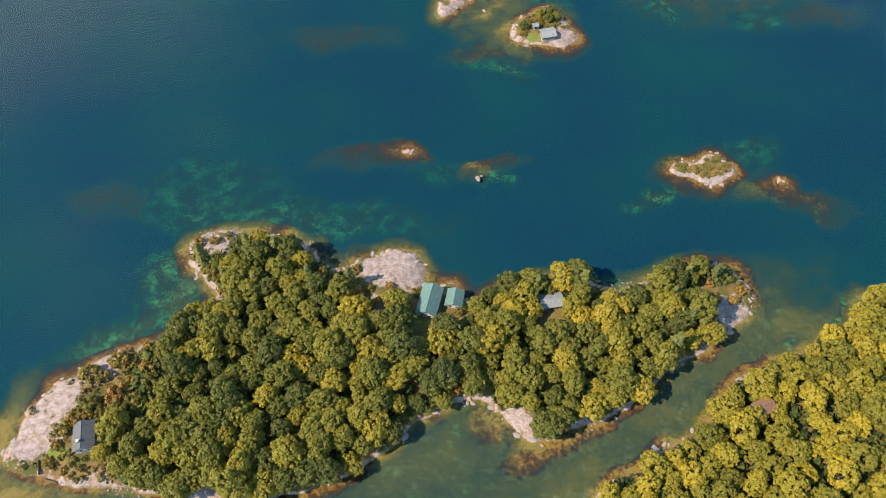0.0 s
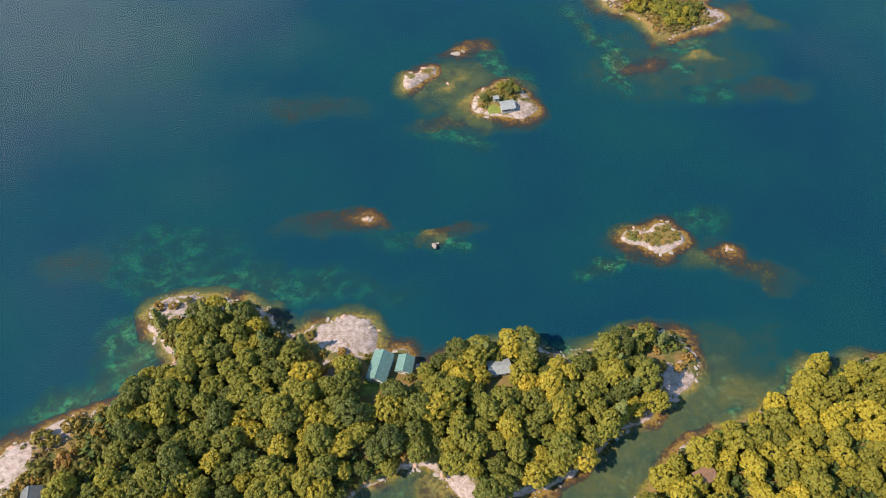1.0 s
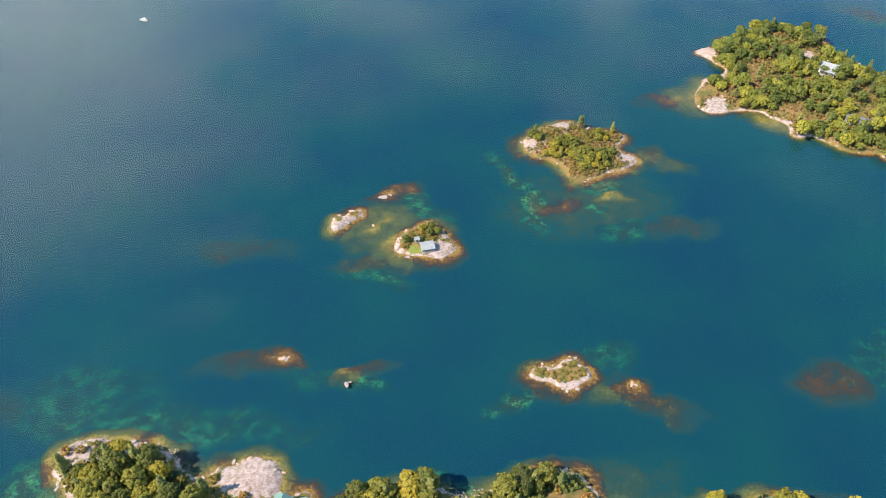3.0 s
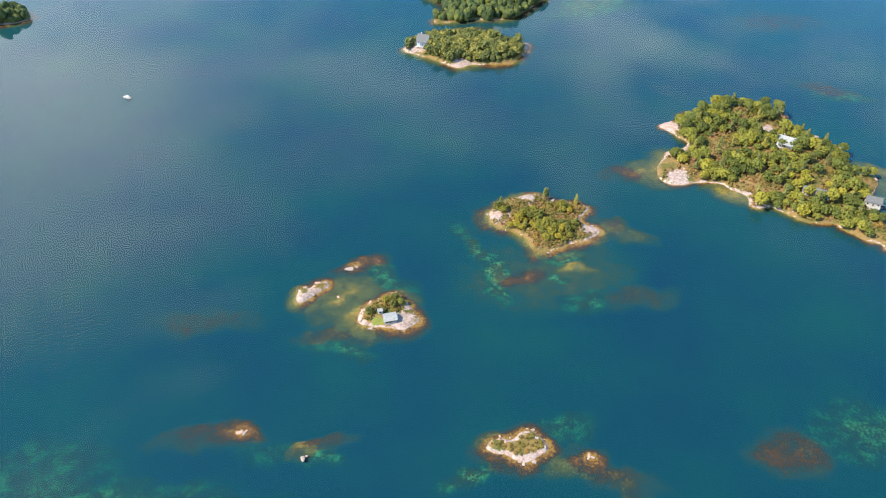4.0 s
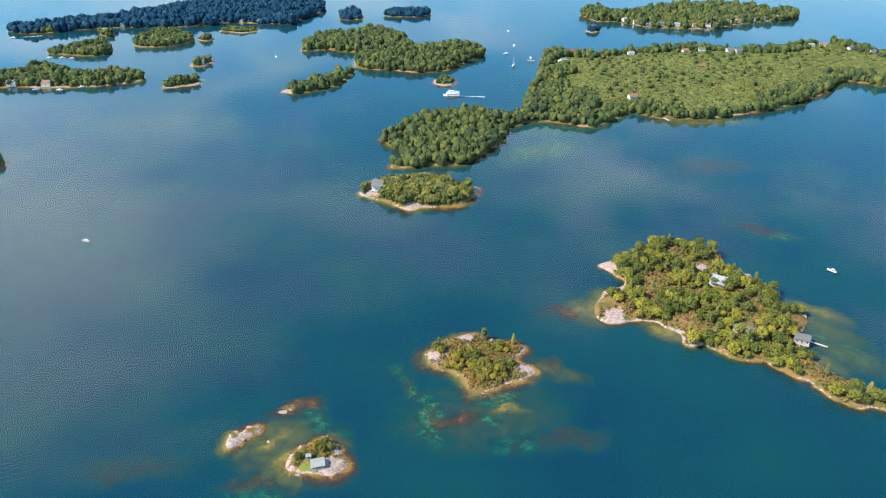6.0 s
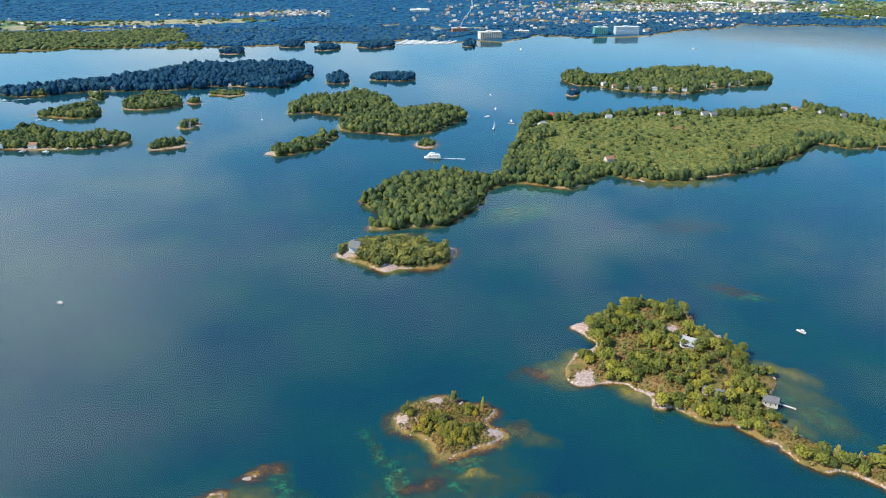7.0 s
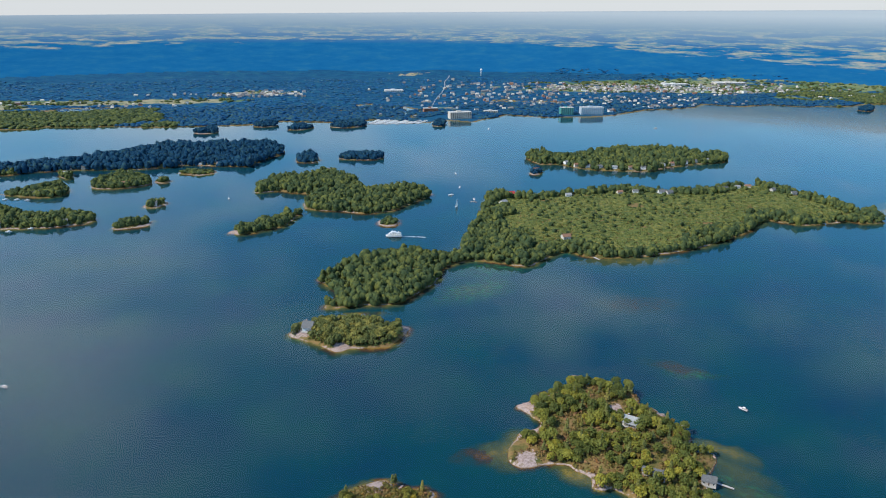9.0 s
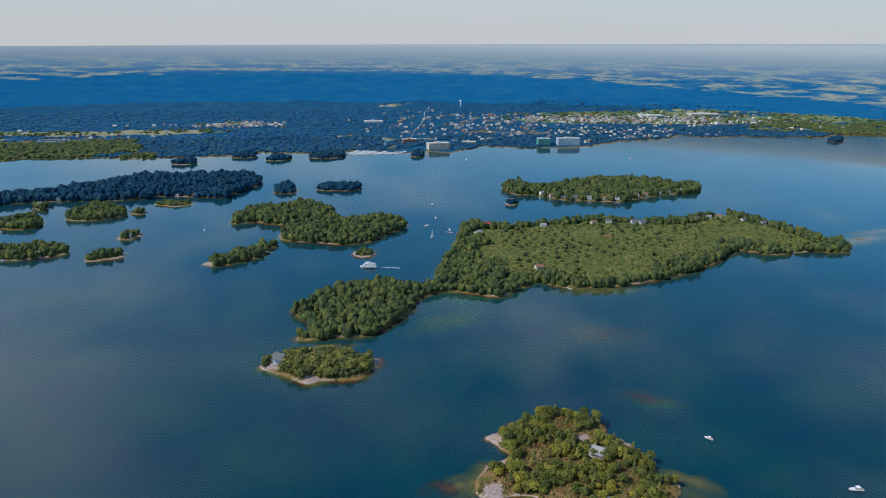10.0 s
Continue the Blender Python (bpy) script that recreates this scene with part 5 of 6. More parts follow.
def house(x, y, z, turn, length, width, wall_h, rise, wall, roof, label, name="house", group="", windows=3, chimney=True, door=True, porch=False, over=0.5, far=False, gables=True):
    """A gabled house; its ridge runs along its own x."""
    t = thing(name, pose(x, y, z, 0, 0, turn), label, "house", group)
    L, W = length / 2, width / 2
    part("wall", Shape().prism([(-W, -1.2), (W, -1.2), (W, wall_h), (0, wall_h + rise), (-W, wall_h)], -L, L), wall, t)
    k = rise / W
    slab = 0.16
    for side in (-1, 1):
        eave = (W + over) * side
        low = wall_h - over * k
        prof = [(eave, low + 0.02), (0, wall_h + rise + 0.02), (0, wall_h + rise + slab + 0.06), (eave, low + slab)]
        part("roof", Shape().prism(prof if side > 0 else prof[::-1], -L - over, L + over), roof, t)
    if not far:
        part("ridge_cap", Shape().prism([(-0.18, wall_h + rise + slab), (0.18, wall_h + rise + slab), (0, wall_h + rise + slab + 0.16)], -L - over, L + over), roof, t)
    if far:
        return t
    part("foundation", Shape().box(-L - 0.12, -W - 0.12, -1.3, L + 0.12, W + 0.12, 0.25), CONCRETE, t)
    for i in range(windows):
        wx = -L + length * (i + 0.5) / windows
        if not (door and i == windows // 2):
            window(t, wx, -W, wall_h * 0.55, 1.1, 1.3, 0)
        window(t, wx, W, wall_h * 0.55, 1.1, 1.3, 180)
    for side, a in ((-L, 270), (L, 90)) if gables else ():
        window(t, side, W * 0.4, wall_h * 0.55, 1.0, 1.2, a)
        window(t, side, -W * 0.4, wall_h * 0.55, 1.0, 1.2, a)
        if rise > 1.6:
            window(t, side, 0, wall_h + rise * 0.35, 0.8, 0.9, a)
    if door:
        d = part("door", Shape().box(-0.5, -W - 0.06, 0.1, 0.5, -W + 0.02, 2.15), DARK_WOOD, t)
        part("handle", Shape().box(0.32, -W - 0.12, 1.0, 0.4, -W - 0.06, 1.14), METAL, d)
    if chimney:
        c = part("chimney", Shape().box(-L * 0.5 - 0.4, 0.4, wall_h * 0.8, -L * 0.5 + 0.4, 1.2, wall_h + rise + 0.9), BRICK, t)
        part("cap", Shape().box(-L * 0.5 - 0.5, 0.3, wall_h + rise + 0.9, -L * 0.5 + 0.5, 1.3, wall_h + rise + 1.05), CONCRETE, c)
    if porch:
        part("porch_deck", Shape().box(-L, -W - 2.6, -0.1, L, -W - 0.1, 0.15), GREY_WOOD, t)
        part("porch_roof", Shape().prism([(-W - 2.8, wall_h * 0.78), (-W - 0.05, wall_h * 0.98), (-W - 0.05, wall_h * 1.03), (-W - 2.8, wall_h * 0.83)], -L, L), roof, t)
        for i in range(4):
            px = -L + 0.2 + (length - 0.4) * i / 3
            part("post", Shape().box(px - 0.08, -W - 2.6, 0.15, px + 0.08, -W - 2.44, wall_h * 0.81), WHITE, t)
    return t


def land(island, x, y):
    return float(island.height(np.array([x]), np.array([y]))[0][0])


# wooded island
house(-5.3, 122.3, land(island_main, -5, 122) + 0.2, 76, 11.8, 7.2, 3.6, 2.4, WHITE, GREEN_ROOF, "white house with a green sheet-metal gable roof", windows=4, chimney=False)
house(4.4, 124.2, land(island_main, 4, 124) + 0.2, 80, 6.6, 6.0, 2.8, 1.7, WHITE, GREEN_ROOF, "small white annex with a green sheet roof", windows=2, chimney=False)
house(-125.3, 70.4, land(island_main, -125.3, 70.4) + 0.2, 102, 9.2, 6.6, 3.0, 2.0, GREY_WOOD, GREY_ROOF, "weathered cottage with a grey shingle roof", windows=3)
house(41.6, 122.5, land(island_main, 42, 122) + 0.2, 8, 8.2, 5.4, 3.0, 1.6, BLUE_GREY, PALE_ROOF, "cottage with a pale grey roof among trees", windows=3, chimney=False)
house(-75, 77, land(island_main, -75, 77) + 0.6, 60, 8.4, 6.2, 5.0, 2.2, BLUE_GREY, GREEN_ROOF, "green-roofed cottage half hidden by trees", windows=3, chimney=False)
house(21, 128.5, 0.6, 15, 5.4, 3.6, 1.8, 1.0, DARK_WOOD, BROWN_ROOF, "little brown boathouse at the water's edge", name="boathouse", windows=1, chimney=False)
house(112, 78.5, land(island_east, 112, 78) + 2.6, 25, 6.5, 4.6, 4.0, 1.6, DARK_WOOD, BROWN_ROOF, "brown-roofed cabin among dense trees", name="cabin", windows=2, chimney=False)
# cabin islet
house(52.6, 271.2, land(island_cabin, 52.6, 271.2) + 0.2, 12, 6.4, 5.2, 2.4, 1.0, DARK_WOOD, PALE_ROOF, "small dark cabin under a white roof", name="cabin", windows=3, chimney=False, over=0.7)
house(46.9, 276.6, land(island_cabin, 47, 277) + 0.1, 12, 2.6, 2.2, 2.0, 0.7, GREY_WOOD, PALE_ROOF, "tiny shed with a pale roof", name="shed", windows=1, chimney=False, door=False, over=0.3)
# long island
house(339.5, 442.6, land(island_long, 339.5, 442.6) + 0.3, -35, 11, 7.5, 4.2, 3.0, WHITE, PALE_ROOF, "white cottage with a pale grey gable roof", windows=3, porch=True)
house(333.7, 381, land(island_long, 333.7, 381) + 0.3, -28, 13, 6.0, 3.2, 1.8, GREY_WOOD, GREY_ROOF, "long grey cottage with a shingle roof", windows=4, chimney=False)
house(339.5, 376, land(island_long, 339.5, 376) + 0.3, 60, 6.5, 5.2, 3.0, 1.6, GREY_WOOD, GREY_ROOF, "low grey wing with a shingle roof", windows=2, chimney=False)
house(371.5, 373, 1.2, -25, 9.5, 8.0, 3.2, 2.2, GREY_WOOD, GREY_ROOF, "weathered boathouse with a grey roof over the water", name="boathouse", windows=3, chimney=False)
# wooded island and beyond
house(71.7, 631.5, land(island_wooded, 71.7, 631.5) + 0.5, -20, 11, 9, 6.5, 3.4, BLUE_GREY, GREY_ROOF, "tall blue-grey summer house with a gable roof", windows=3, porch=True)
FAR_WALLS = [(WHITE, PALE_ROOF), (CREAM, BROWN_ROOF), (WHITE, GREY_ROOF), (GREY_WOOD, GREY_ROOF)]
shore_homes = Nursery([house(0, 0, 0, 0, 12, 8.5, 4.6, 3.0, w, ro, "waterside cottage with a gable roof among trees", name="cottage", group="cottages on the islands", windows=2, chimney=False, gables=False) for w, ro in FAR_WALLS])
for k, (x, y, a) in enumerate(HOMES):
    shore_homes.plant(k, x, y, land(island_great, x, y) + 0.4, 0.85, a)
house(367, 1163, land(island_great, 367, 1163) + 2.4, 15, 13, 9, 4.5, 3.4, WHITE, RED_ROOF, "house with a bright red roof near the point", windows=3, chimney=False)
for k, (x, y, a) in enumerate(COTTAGES):
    shore_homes.plant(k, x, y, land(island_cottage, x, y) + 0.6, 0.85, a)
for k, (x, y, a) in enumerate([(30, 1352, 0), (44, 1344, 20), (-6, 1085 + 0, 10)][:2]):
    shore_homes.plant(k, x, y, land(island_hilly, x, y) + 2.0, 1.2, a)
for k, (n, x, y, a) in enumerate([(0, -340, 1352, 0), (0, -322, 1268, 10), (1, -268, 1306, 0), (3, -231, 1128, 0), (5, -470, 1016, 10), (5, -420, 1014, 0), (5, -330, 1026, 20), (6, -450, 1204, 0), (7, -462, 1358, 0), (18, 450, 1352, 0)]):
    shore_homes.plant(k, x, y, land(SMALL[n], x, y) + 0.5, 1.0, a)
for k, (x, y, a) in enumerate([(-300, 1444, 0), (-270, 1454, 10), (-235, 1452, 0), (-195, 1446, -5), (-165, 1446, 0), (-142, 1450, 10), (-480, 1412, 0), (-455, 1416, 5)]):
    shore_homes.plant(k, x, y, land(island_dark, x, y) + 0.5, 0.75, a)


def dock(x0, y0, x1, y1, width, label, z=0.45, name="dock", mat=None):
    length = math.hypot(x1 - x0, y1 - y0)
    t = thing(name, pose(x0, y0, z, 0, 0, math.degrees(math.atan2(y1 - y0, x1 - x0))), label, "dock")
    n = max(4, int(length / 0.9))
    for i in range(n):
        a = length * i / n
        part("plank", Shape().box(a, -width / 2, -0.04, a + length / n - 0.05, width / 2, 0.04), mat or GREY_WOOD, t)
    for side in (-1, 1):
        part("beam", Shape().box(0, side * width * 0.42 - 0.08, -0.24, length, side * width * 0.42 + 0.08, -0.045), DARK_WOOD, t)
        for i in range(3):
            a = length * (0.1 + 0.4 * i)
            part("post", Shape().tube((a, side * width * 0.5, -3.5), (a, side * width * 0.5, 0.5), 0.12, 0.11, 6), DARK_WOOD, t)
    return t


dock(375.5, 374.5, 386.5, 366, 1.8, "grey plank dock running out from the boathouse")
dock(373.5, 440.5, 384, 444.5, 2.4, "short grey plank dock on the far shore")
dock(73.5, 67.5, 77, 63.8, 1.5, "short pale plank dock in the channel", mat=PALE_ROOF)
dock(424, 842, 428, 832, 3.0, "plank dock below a waterside cottage")
dock(303, 1130, 292, 1136, 3.0, "plank dock at the wooded point")


def motorboat(x, y, turn, length, label, hull=None, cabin=True, name="motorboat", group="", far=False):
    hull = hull or HULL
    t = thing(name, pose(x, y, 0, 0, 0, turn), label, "boat", group)
    L, B = length, length * 0.17
    rings = []
    for u, wide, deck, keel in ((0.0, 0.9, 0.8, -0.3), (0.35, 1.0, 0.85, -0.35), (0.7, 0.85, 0.95, -0.3), (0.9, 0.45, 1.05, -0.1), (1.0, 0.06, 1.15, 0.25)):
        a, b = u * L - L / 2, B * wide
        rings.append([(a, -b, deck * L * 0.11), (a, -b * 0.75, 0.0), (a, 0, keel), (a, b * 0.75, 0.0), (a, b, deck * L * 0.11)])
    part("hull", Shape().loft(rings), hull, t, smooth=False)
    d = L * 0.095
    if far:
        part("cabin", Shape().box(-L * 0.1, -B * 0.6, d, L * 0.22, B * 0.6, d + L * 0.14), hull, t)
        return t
    part("cockpit", Shape().box(-L * 0.42, -B * 0.62, d, L * 0.05, B * 0.62, d + 0.05), SEAT, t)
    part("windscreen", Shape().prism([(-B * 0.7, d), (B * 0.7, d), (B * 0.6, d + L * 0.085), (-B * 0.6, d + L * 0.085)], L * 0.06, L * 0.075), GLASS, t)
    part("seat", Shape().box(-L * 0.40, -B * 0.6, d + 0.05, -L * 0.33, B * 0.6, d + 0.5), SEAT, t)
    if cabin:
        part("cabin", Shape().loft([[(L * 0.08, -B * 0.7, d), (L * 0.3, -B * 0.45, d), (L * 0.3, B * 0.45, d), (L * 0.08, B * 0.7, d)], [(L * 0.10, -B * 0.5, d + L * 0.08), (L * 0.24, -B * 0.3, d + L * 0.06), (L * 0.24, B * 0.3, d + L * 0.06), (L * 0.10, B * 0.5, d + L * 0.08)]]), hull, t)
        part("bimini_top", Shape().box(-L * 0.25, -B * 0.75, d + L * 0.17, L * 0.04, B * 0.75, d + L * 0.18), CANVAS, t)
        for sx in (-0.22, 0.02):
            for sy in (-0.7, 0.7):
                part("strut", Shape().tube((L * sx, B * sy, d), (L * sx, B * sy, d + L * 0.17), 0.03, 0.03, 5), METAL, t)
    part("outboard_motor", Shape().box(-L / 2 - 0.5, -0.25, 0.1, -L / 2, 0.25, L * 0.13), DARK_HULL, t)
    return t


motorboat(442, 465, 130, 7.4, "white cabin motorboat moored off the island")
motorboat(519, 388, 170, 10.5, "white cabin cruiser on open water")
motorboat(318, 528, 0, 7.0, "dark runabout moored off the rocky point", DARK_HULL, False)
motorboat(-178, 539, 160, 7.5, "white motorboat resting on calm water")
for k, (x, y, a, s) in enumerate([(287, 1350, 100, 9), (284, 1237, 80, 9), (263, 1180, 10, 10), (-620, 1330, 0, 10), (-430, 1000, 20, 9), (-395, 996, 0, 9), (-370, 1010, 40, 9), (-470, 1180, 10, 9), (-452, 1176, 0, 9), (-490, 1182, 30, 9), (300, 1150, 90, 9), (900, 1900, 10, 12), (430, 1900, 70, 12)]):
    motorboat(x, y, a, s, "white motorboat far out on the lake", group="far motorboats", far=True)


def sailboat(x, y, turn, length, label, sails):
    t = thing("sailboat", pose(x, y, 0, 0, 0, turn), label, "boat")
    L, B = length, length * 0.15
    rings = [[(u * L - L / 2, -B * w, 1.0), (u * L - L / 2, 0, -0.5 * w), (u * L - L / 2, B * w, 1.0)] for u, w in ((0, 0.7), (0.4, 1.0), (0.75, 0.7), (1.0, 0.05))]
    part("hull", Shape().loft(rings), HULL, t)
    part("cabin", Shape().box(-L * 0.1, -B * 0.5, 1.0, L * 0.2, B * 0.5, 1.6), HULL, t)
    part("mast", Shape().tube((L * 0.08, 0, 0.6), (L * 0.08, 0, L * 1.25), 0.12, 0.07, 6), METAL, t)
    part("boom", Shape().tube((L * 0.08, 0, 2.0), (-L * 0.4, 0, 2.1), 0.09, 0.07, 6), METAL, t)
    if sails:
        part("mainsail", Shape().prism([(-0.03, 2.2), (0.03, 2.2), (0.03, 2.3), (-0.03, 2.3)], -L * 0.38, L * 0.06).add([(L * 0.06, -0.03, 2.3), (-L * 0.38, 0.25, 2.3), (L * 0.06, -0.03, L * 1.2), (L * 0.06, 0.03, 2.3), (-L * 0.38, 0.31, 2.3), (L * 0.06, 0.03, L * 1.2)], [(0, 1, 2), (5, 4, 3), (0, 2, 5, 3), (1, 4, 5, 2), (0, 3, 4, 1)]), CANVAS, t)
        part("jib", Shape().add([(L * 0.12, 0, 2.0), (L * 0.48, 0.1, 1.3), (L * 0.1, 0, L * 1.1), (L * 0.12, 0.06, 2.0), (L * 0.48, 0.16, 1.3), (L * 0.1, 0.06, L * 1.1)], [(0, 1, 2), (5, 4, 3), (0, 2, 5, 3), (1, 4, 5, 2), (0, 3, 4, 1)]), CANVAS, t)
    return t


sailboat(-119, 1172, 100, 10, "white sailboat under bare mast on calm water", False)
sailboat(266, 1104, 60, 11, "white sailboat with raised sails", True)


def tour_boat(x, y, turn):
    t = thing("tour_boat", pose(x, y, 0, 0, 0, turn), "white three-deck sightseeing boat under way", "boat")
    L, B = 30.0, 4.2
    rings = []
    for u, w, top in ((0, 0.9, 2.0), (0.3, 1.0, 2.0), (0.75, 0.95, 2.2), (0.92, 0.5, 2.6), (1, 0.05, 2.9)):
        a = u * L - L / 2
        rings.append([(a, -B * w, top), (a, -B * w * 0.8, -0.2), (a, B * w * 0.8, -0.2), (a, B * w, top)])
    part("hull", Shape().loft(rings), HULL, t)
    for k, (a, b, z, w) in enumerate(((-13.5, 9.5, 2.0, 3.7), (-12.5, 7.0, 4.5, 3.4), (-4.0, 4.5, 7.0, 2.4))):
        d = part("deckhouse", Shape().box(a, -w, z, b, w, z + 2.3), WHITE, t)
        part("deck_roof", Shape().box(a - 0.5, -w - 0.4, z + 2.3, b + 0.7, w + 0.4, z + 2.5), HULL, t)
        n = int((b - a) / 2.2)
        for i in range(n):
            for side in (-1, 1):
                wx = a + 0.6 + i * (b - a - 0.6) / n
                part("pane", Shape().box(wx, side * w - 0.05, z + 0.9, wx + 1.4, side * w + 0.05, z + 1.8), GLASS, d)
    part("funnel", Shape().tube((-8, 0, 7.0), (-8.4, 0, 9.4), 0.8, 0.7, 8), WHITE, t)
    part("mast", Shape().tube((2, 0, 9.4), (2, 0, 12.5), 0.12, 0.06, 5), METAL, t)
    part("rail", Shape().box(-13.5, -3.45, 8.0, -4.2, -3.35, 8.1).box(-13.5, 3.35, 8.0, -4.2, 3.45, 8.1).box(-13.5, -3.45, 8.0, -13.4, 3.45, 8.1), METAL, t)
    t.matrix_basis = t.matrix_basis @ Matrix.Scale(0.78, 4)
    return t


tour_boat(160, 948, 172)


# wakes of the boats under way: low ribbons of foam lying on the water
def wake(name, start, turn, length, width, seed):
    r = np.random.default_rng(seed)
    c, s = math.cos(radians(turn)), math.sin(radians(turn))
    sh = Shape()
    for i in range(70):
        u = r.uniform(0, 1) ** 1.4
        a, b = u * length, r.normal(0, 0.35) * (0.4 + u) * width
        l, w = r.uniform(1.0, 3.0), r.uniform(0.25, 0.7)
        pts = []
        for da, db in ((-l, 0), (0, -w), (l, 0), (0, w)):
            pa, pb = a + da, b + db
            pts.append((start[0] + c * pa - s * pb, start[1] + s * pa + c * pb))
        sh.add([(x, y, 0.03) for x, y in pts] + [(x, y, -0.05) for x, y in pts], [(0, 1, 2, 3), (0, 4, 5, 1), (1, 5, 6, 2), (2, 6, 7, 3), (3, 7, 4, 0)])
    return tagged(new(name, sh.mesh(name, FOAM)), "thin white foam trailing behind a boat", "wake", kind="stuff")


wake("wake", (172, 946), -8, 34, 2.2, 1)
wake("wake", (-615, 1332), 20, 40, 3, 2)

# ---- rocks ----
def boulder_mesh(seed, mat):
    r = np.random.default_rng(seed)
    bm = bmesh.new()
    bmesh.ops.create_icosphere(bm, subdivisions=2, radius=1)
    d = r.normal(0, 1, (5, 3))
    for v in bm.verts:
        k = 1 + 0.18 * sum(math.sin(float(np.dot(q, v.co)) * 2.2) for q in d) / 2
        v.co = Vector((v.co.x * k * 1.25, v.co.y * k, max(-0.55, min(0.62, v.co.z * k * 0.85))))
    me = bpy.data.meshes.new("boulder")
    bm.to_mesh(me)
    bm.free()
    me.materials.append(mat)
    return me


BOULDERS = [boulder_mesh(k, STONE if k % 3 else PINK_STONE) for k in range(6)]


def boulder(x, y, z, size, k, label="rounded pale granite boulder at the waterline", group="boulders", tall=0.55):
    ob = new("boulder", BOULDERS[k % 6])
    ob.matrix_basis = pose(x, y, z, 0, 0, k * 73) @ Matrix.Diagonal((size, size * 0.75, size * tall, 1))
    return tagged(ob, label, "boulder", group)


boulder(26.5, 316.5, 0.0, 2.2, 5, "pale bare granite rock standing in shallow water", tall=0.3)
boulder(30.5, 318.5, -0.1, 1.0, 2)
for k, (x, y, s) in enumerate([(-16.5, 200, 1.3), (-14, 199.5, 1.0), (-15.4, 201, 0.8), (-13.4, 200.8, 0.7), (15.5, 184.8, 1.3), (17, 186.3, 0.6), (147, 183.3, 1.0), (148.6, 182.6, 0.8), (146.4, 182.0, 0.7), (22, 292, 0.9)]):
    boulder(x, y, 0.0, s, k, "small pale boulder breaking the lake surface", "shoal rocks")
r = random.Random(5)
for isl, count, size, seed in ((island_islet, 18, 0.8, 1), (island_cabin, 14, 0.9, 2), (island_rock, 8, 1.1, 3), (island_grove, 16, 0.9, 4), (island_long, 34, 1.1, 5), (island_main, 110, 1.1, 6), (island_east, 26, 1.1, 7)):
    ring = isl.line
    for i in range(count):
        k = r.randrange(len(ring))
        x, y = ring[k][0] + r.uniform(-2.2, 2.2), ring[k][1] + r.uniform(-2.2, 2.2)
        z = land(isl, x, y)
        if -0.6 < z < 2:
            boulder(x, y, z + 0.1, size * r.uniform(0.45, 1.25), i, group="shore boulders")


def rubble(name, isl, spots, per, spread, size, seed, label):
    """Broken stone too small and too many to count."""
    rr = np.random.default_rng(seed)
    sh = Shape()
    for cx, cy in spots:
        for _ in range(per):
            x, y = cx + rr.normal(0, spread), cy + rr.normal(0, spread)
            z = land(isl, x, y)
            if z < -0.5:
                continue
            s = size * rr.uniform(0.5, 1.4)
            a = rr.uniform(0, 6.28)
            ca, sa = math.cos(a) * s, math.sin(a) * s
            low = [(x + ca, y + sa, z - 0.1), (x - sa, y + ca, z - 0.1), (x - ca, y - sa, z - 0.1), (x + sa, y - ca, z - 0.1)]
            top = [(x + (p - x) * 0.6 + rr.normal(0, 0.1), y + (q - y) * 0.6, z + s * rr.uniform(0.3, 0.8)) for p, q, _ in low]
            sh.loft([low, top])
    return tagged(new(name, sh.mesh(name, STONE)), label, "rubble", kind="stuff")


rubble("shore_rubble", island_main, [(-112, 54), (-106, 55), (-100, 55), (-94, 54), (-88, 53), (-86, 118), (-92, 112), (-108, 106), (-114, 104), (-110, 92), (-106, 88), (98, 106), (60, 80), (52, 77), (40, 73), (20, 82), (8, 84), (66, 131), (72, 131), (-56, 151), (-62, 152), (-98, 157), (-88, 158)], 26, 1.6, 0.5, 3, "broken granite rubble along the shore")
# a low log wall on the rocky point
for k, (x0, y0, x1, y1) in enumerate([(-141.5, 63.5, -140, 58.5), (-138.5, 57.2, -133.5, 56.0)]):
    z = max(land(island_main, (x0 + x1) / 2, (y0 + y1) / 2), 0.2)
    w = thing("log_wall", pose((x0 + x1) / 2, (y0 + y1) / 2, z, 0, 0, math.degrees(math.atan2(y1 - y0, x1 - x0))), "low dark log wall on pale granite", "wall")
    h = math.hypot(x1 - x0, y1 - y0) / 2
    for j in range(3):
        part("log", Shape().tube((-h, 0, 0.05 + j * 0.34), (h, 0, 0.05 + j * 0.34), 0.19, 0.17, 7), DARK_WOOD, w)

# mown grass by the houses
def lawn(x, y, a, b, isl, seed):
    rr = np.random.default_rng(seed)
    n = 24
    pts = []
    for ring_k in (1.0, 0.6, 0.25):
        for i in range(n):
            t = 2 * math.pi * i / n
            k = ring_k * (1 + 0.16 * math.sin(3 * t + seed) + 0.1 * math.sin(5 * t))
            px, py = x + a * k * math.cos(t), y + b * k * math.sin(t)
            pts.append((px, py, land(isl, px, py) + (0.12 if ring_k < 1 else 0.02)))
    f = [(r0 * n + i, r0 * n + (i + 1) % n, (r0 + 1) * n + (i + 1) % n, (r0 + 1) * n + i) for r0 in (0, 1) for i in range(n)] + [tuple(range(2 * n, 3 * n))]
    me = bpy.data.meshes.new("lawn")
    me.from_pydata(pts, [], f)
    me.materials.append(GRASS)
    return tagged(new("lawn", me), "bright green mown grass beside the house", "lawn", kind="structure")


lawn(-9, 114.5, 4.5, 3.2, island_main, 1)
lawn(46, 270.5, 4.0, 2.6, island_cabin, 2)
lawn(-135, 66, 4.0, 3.0, island_main, 3)

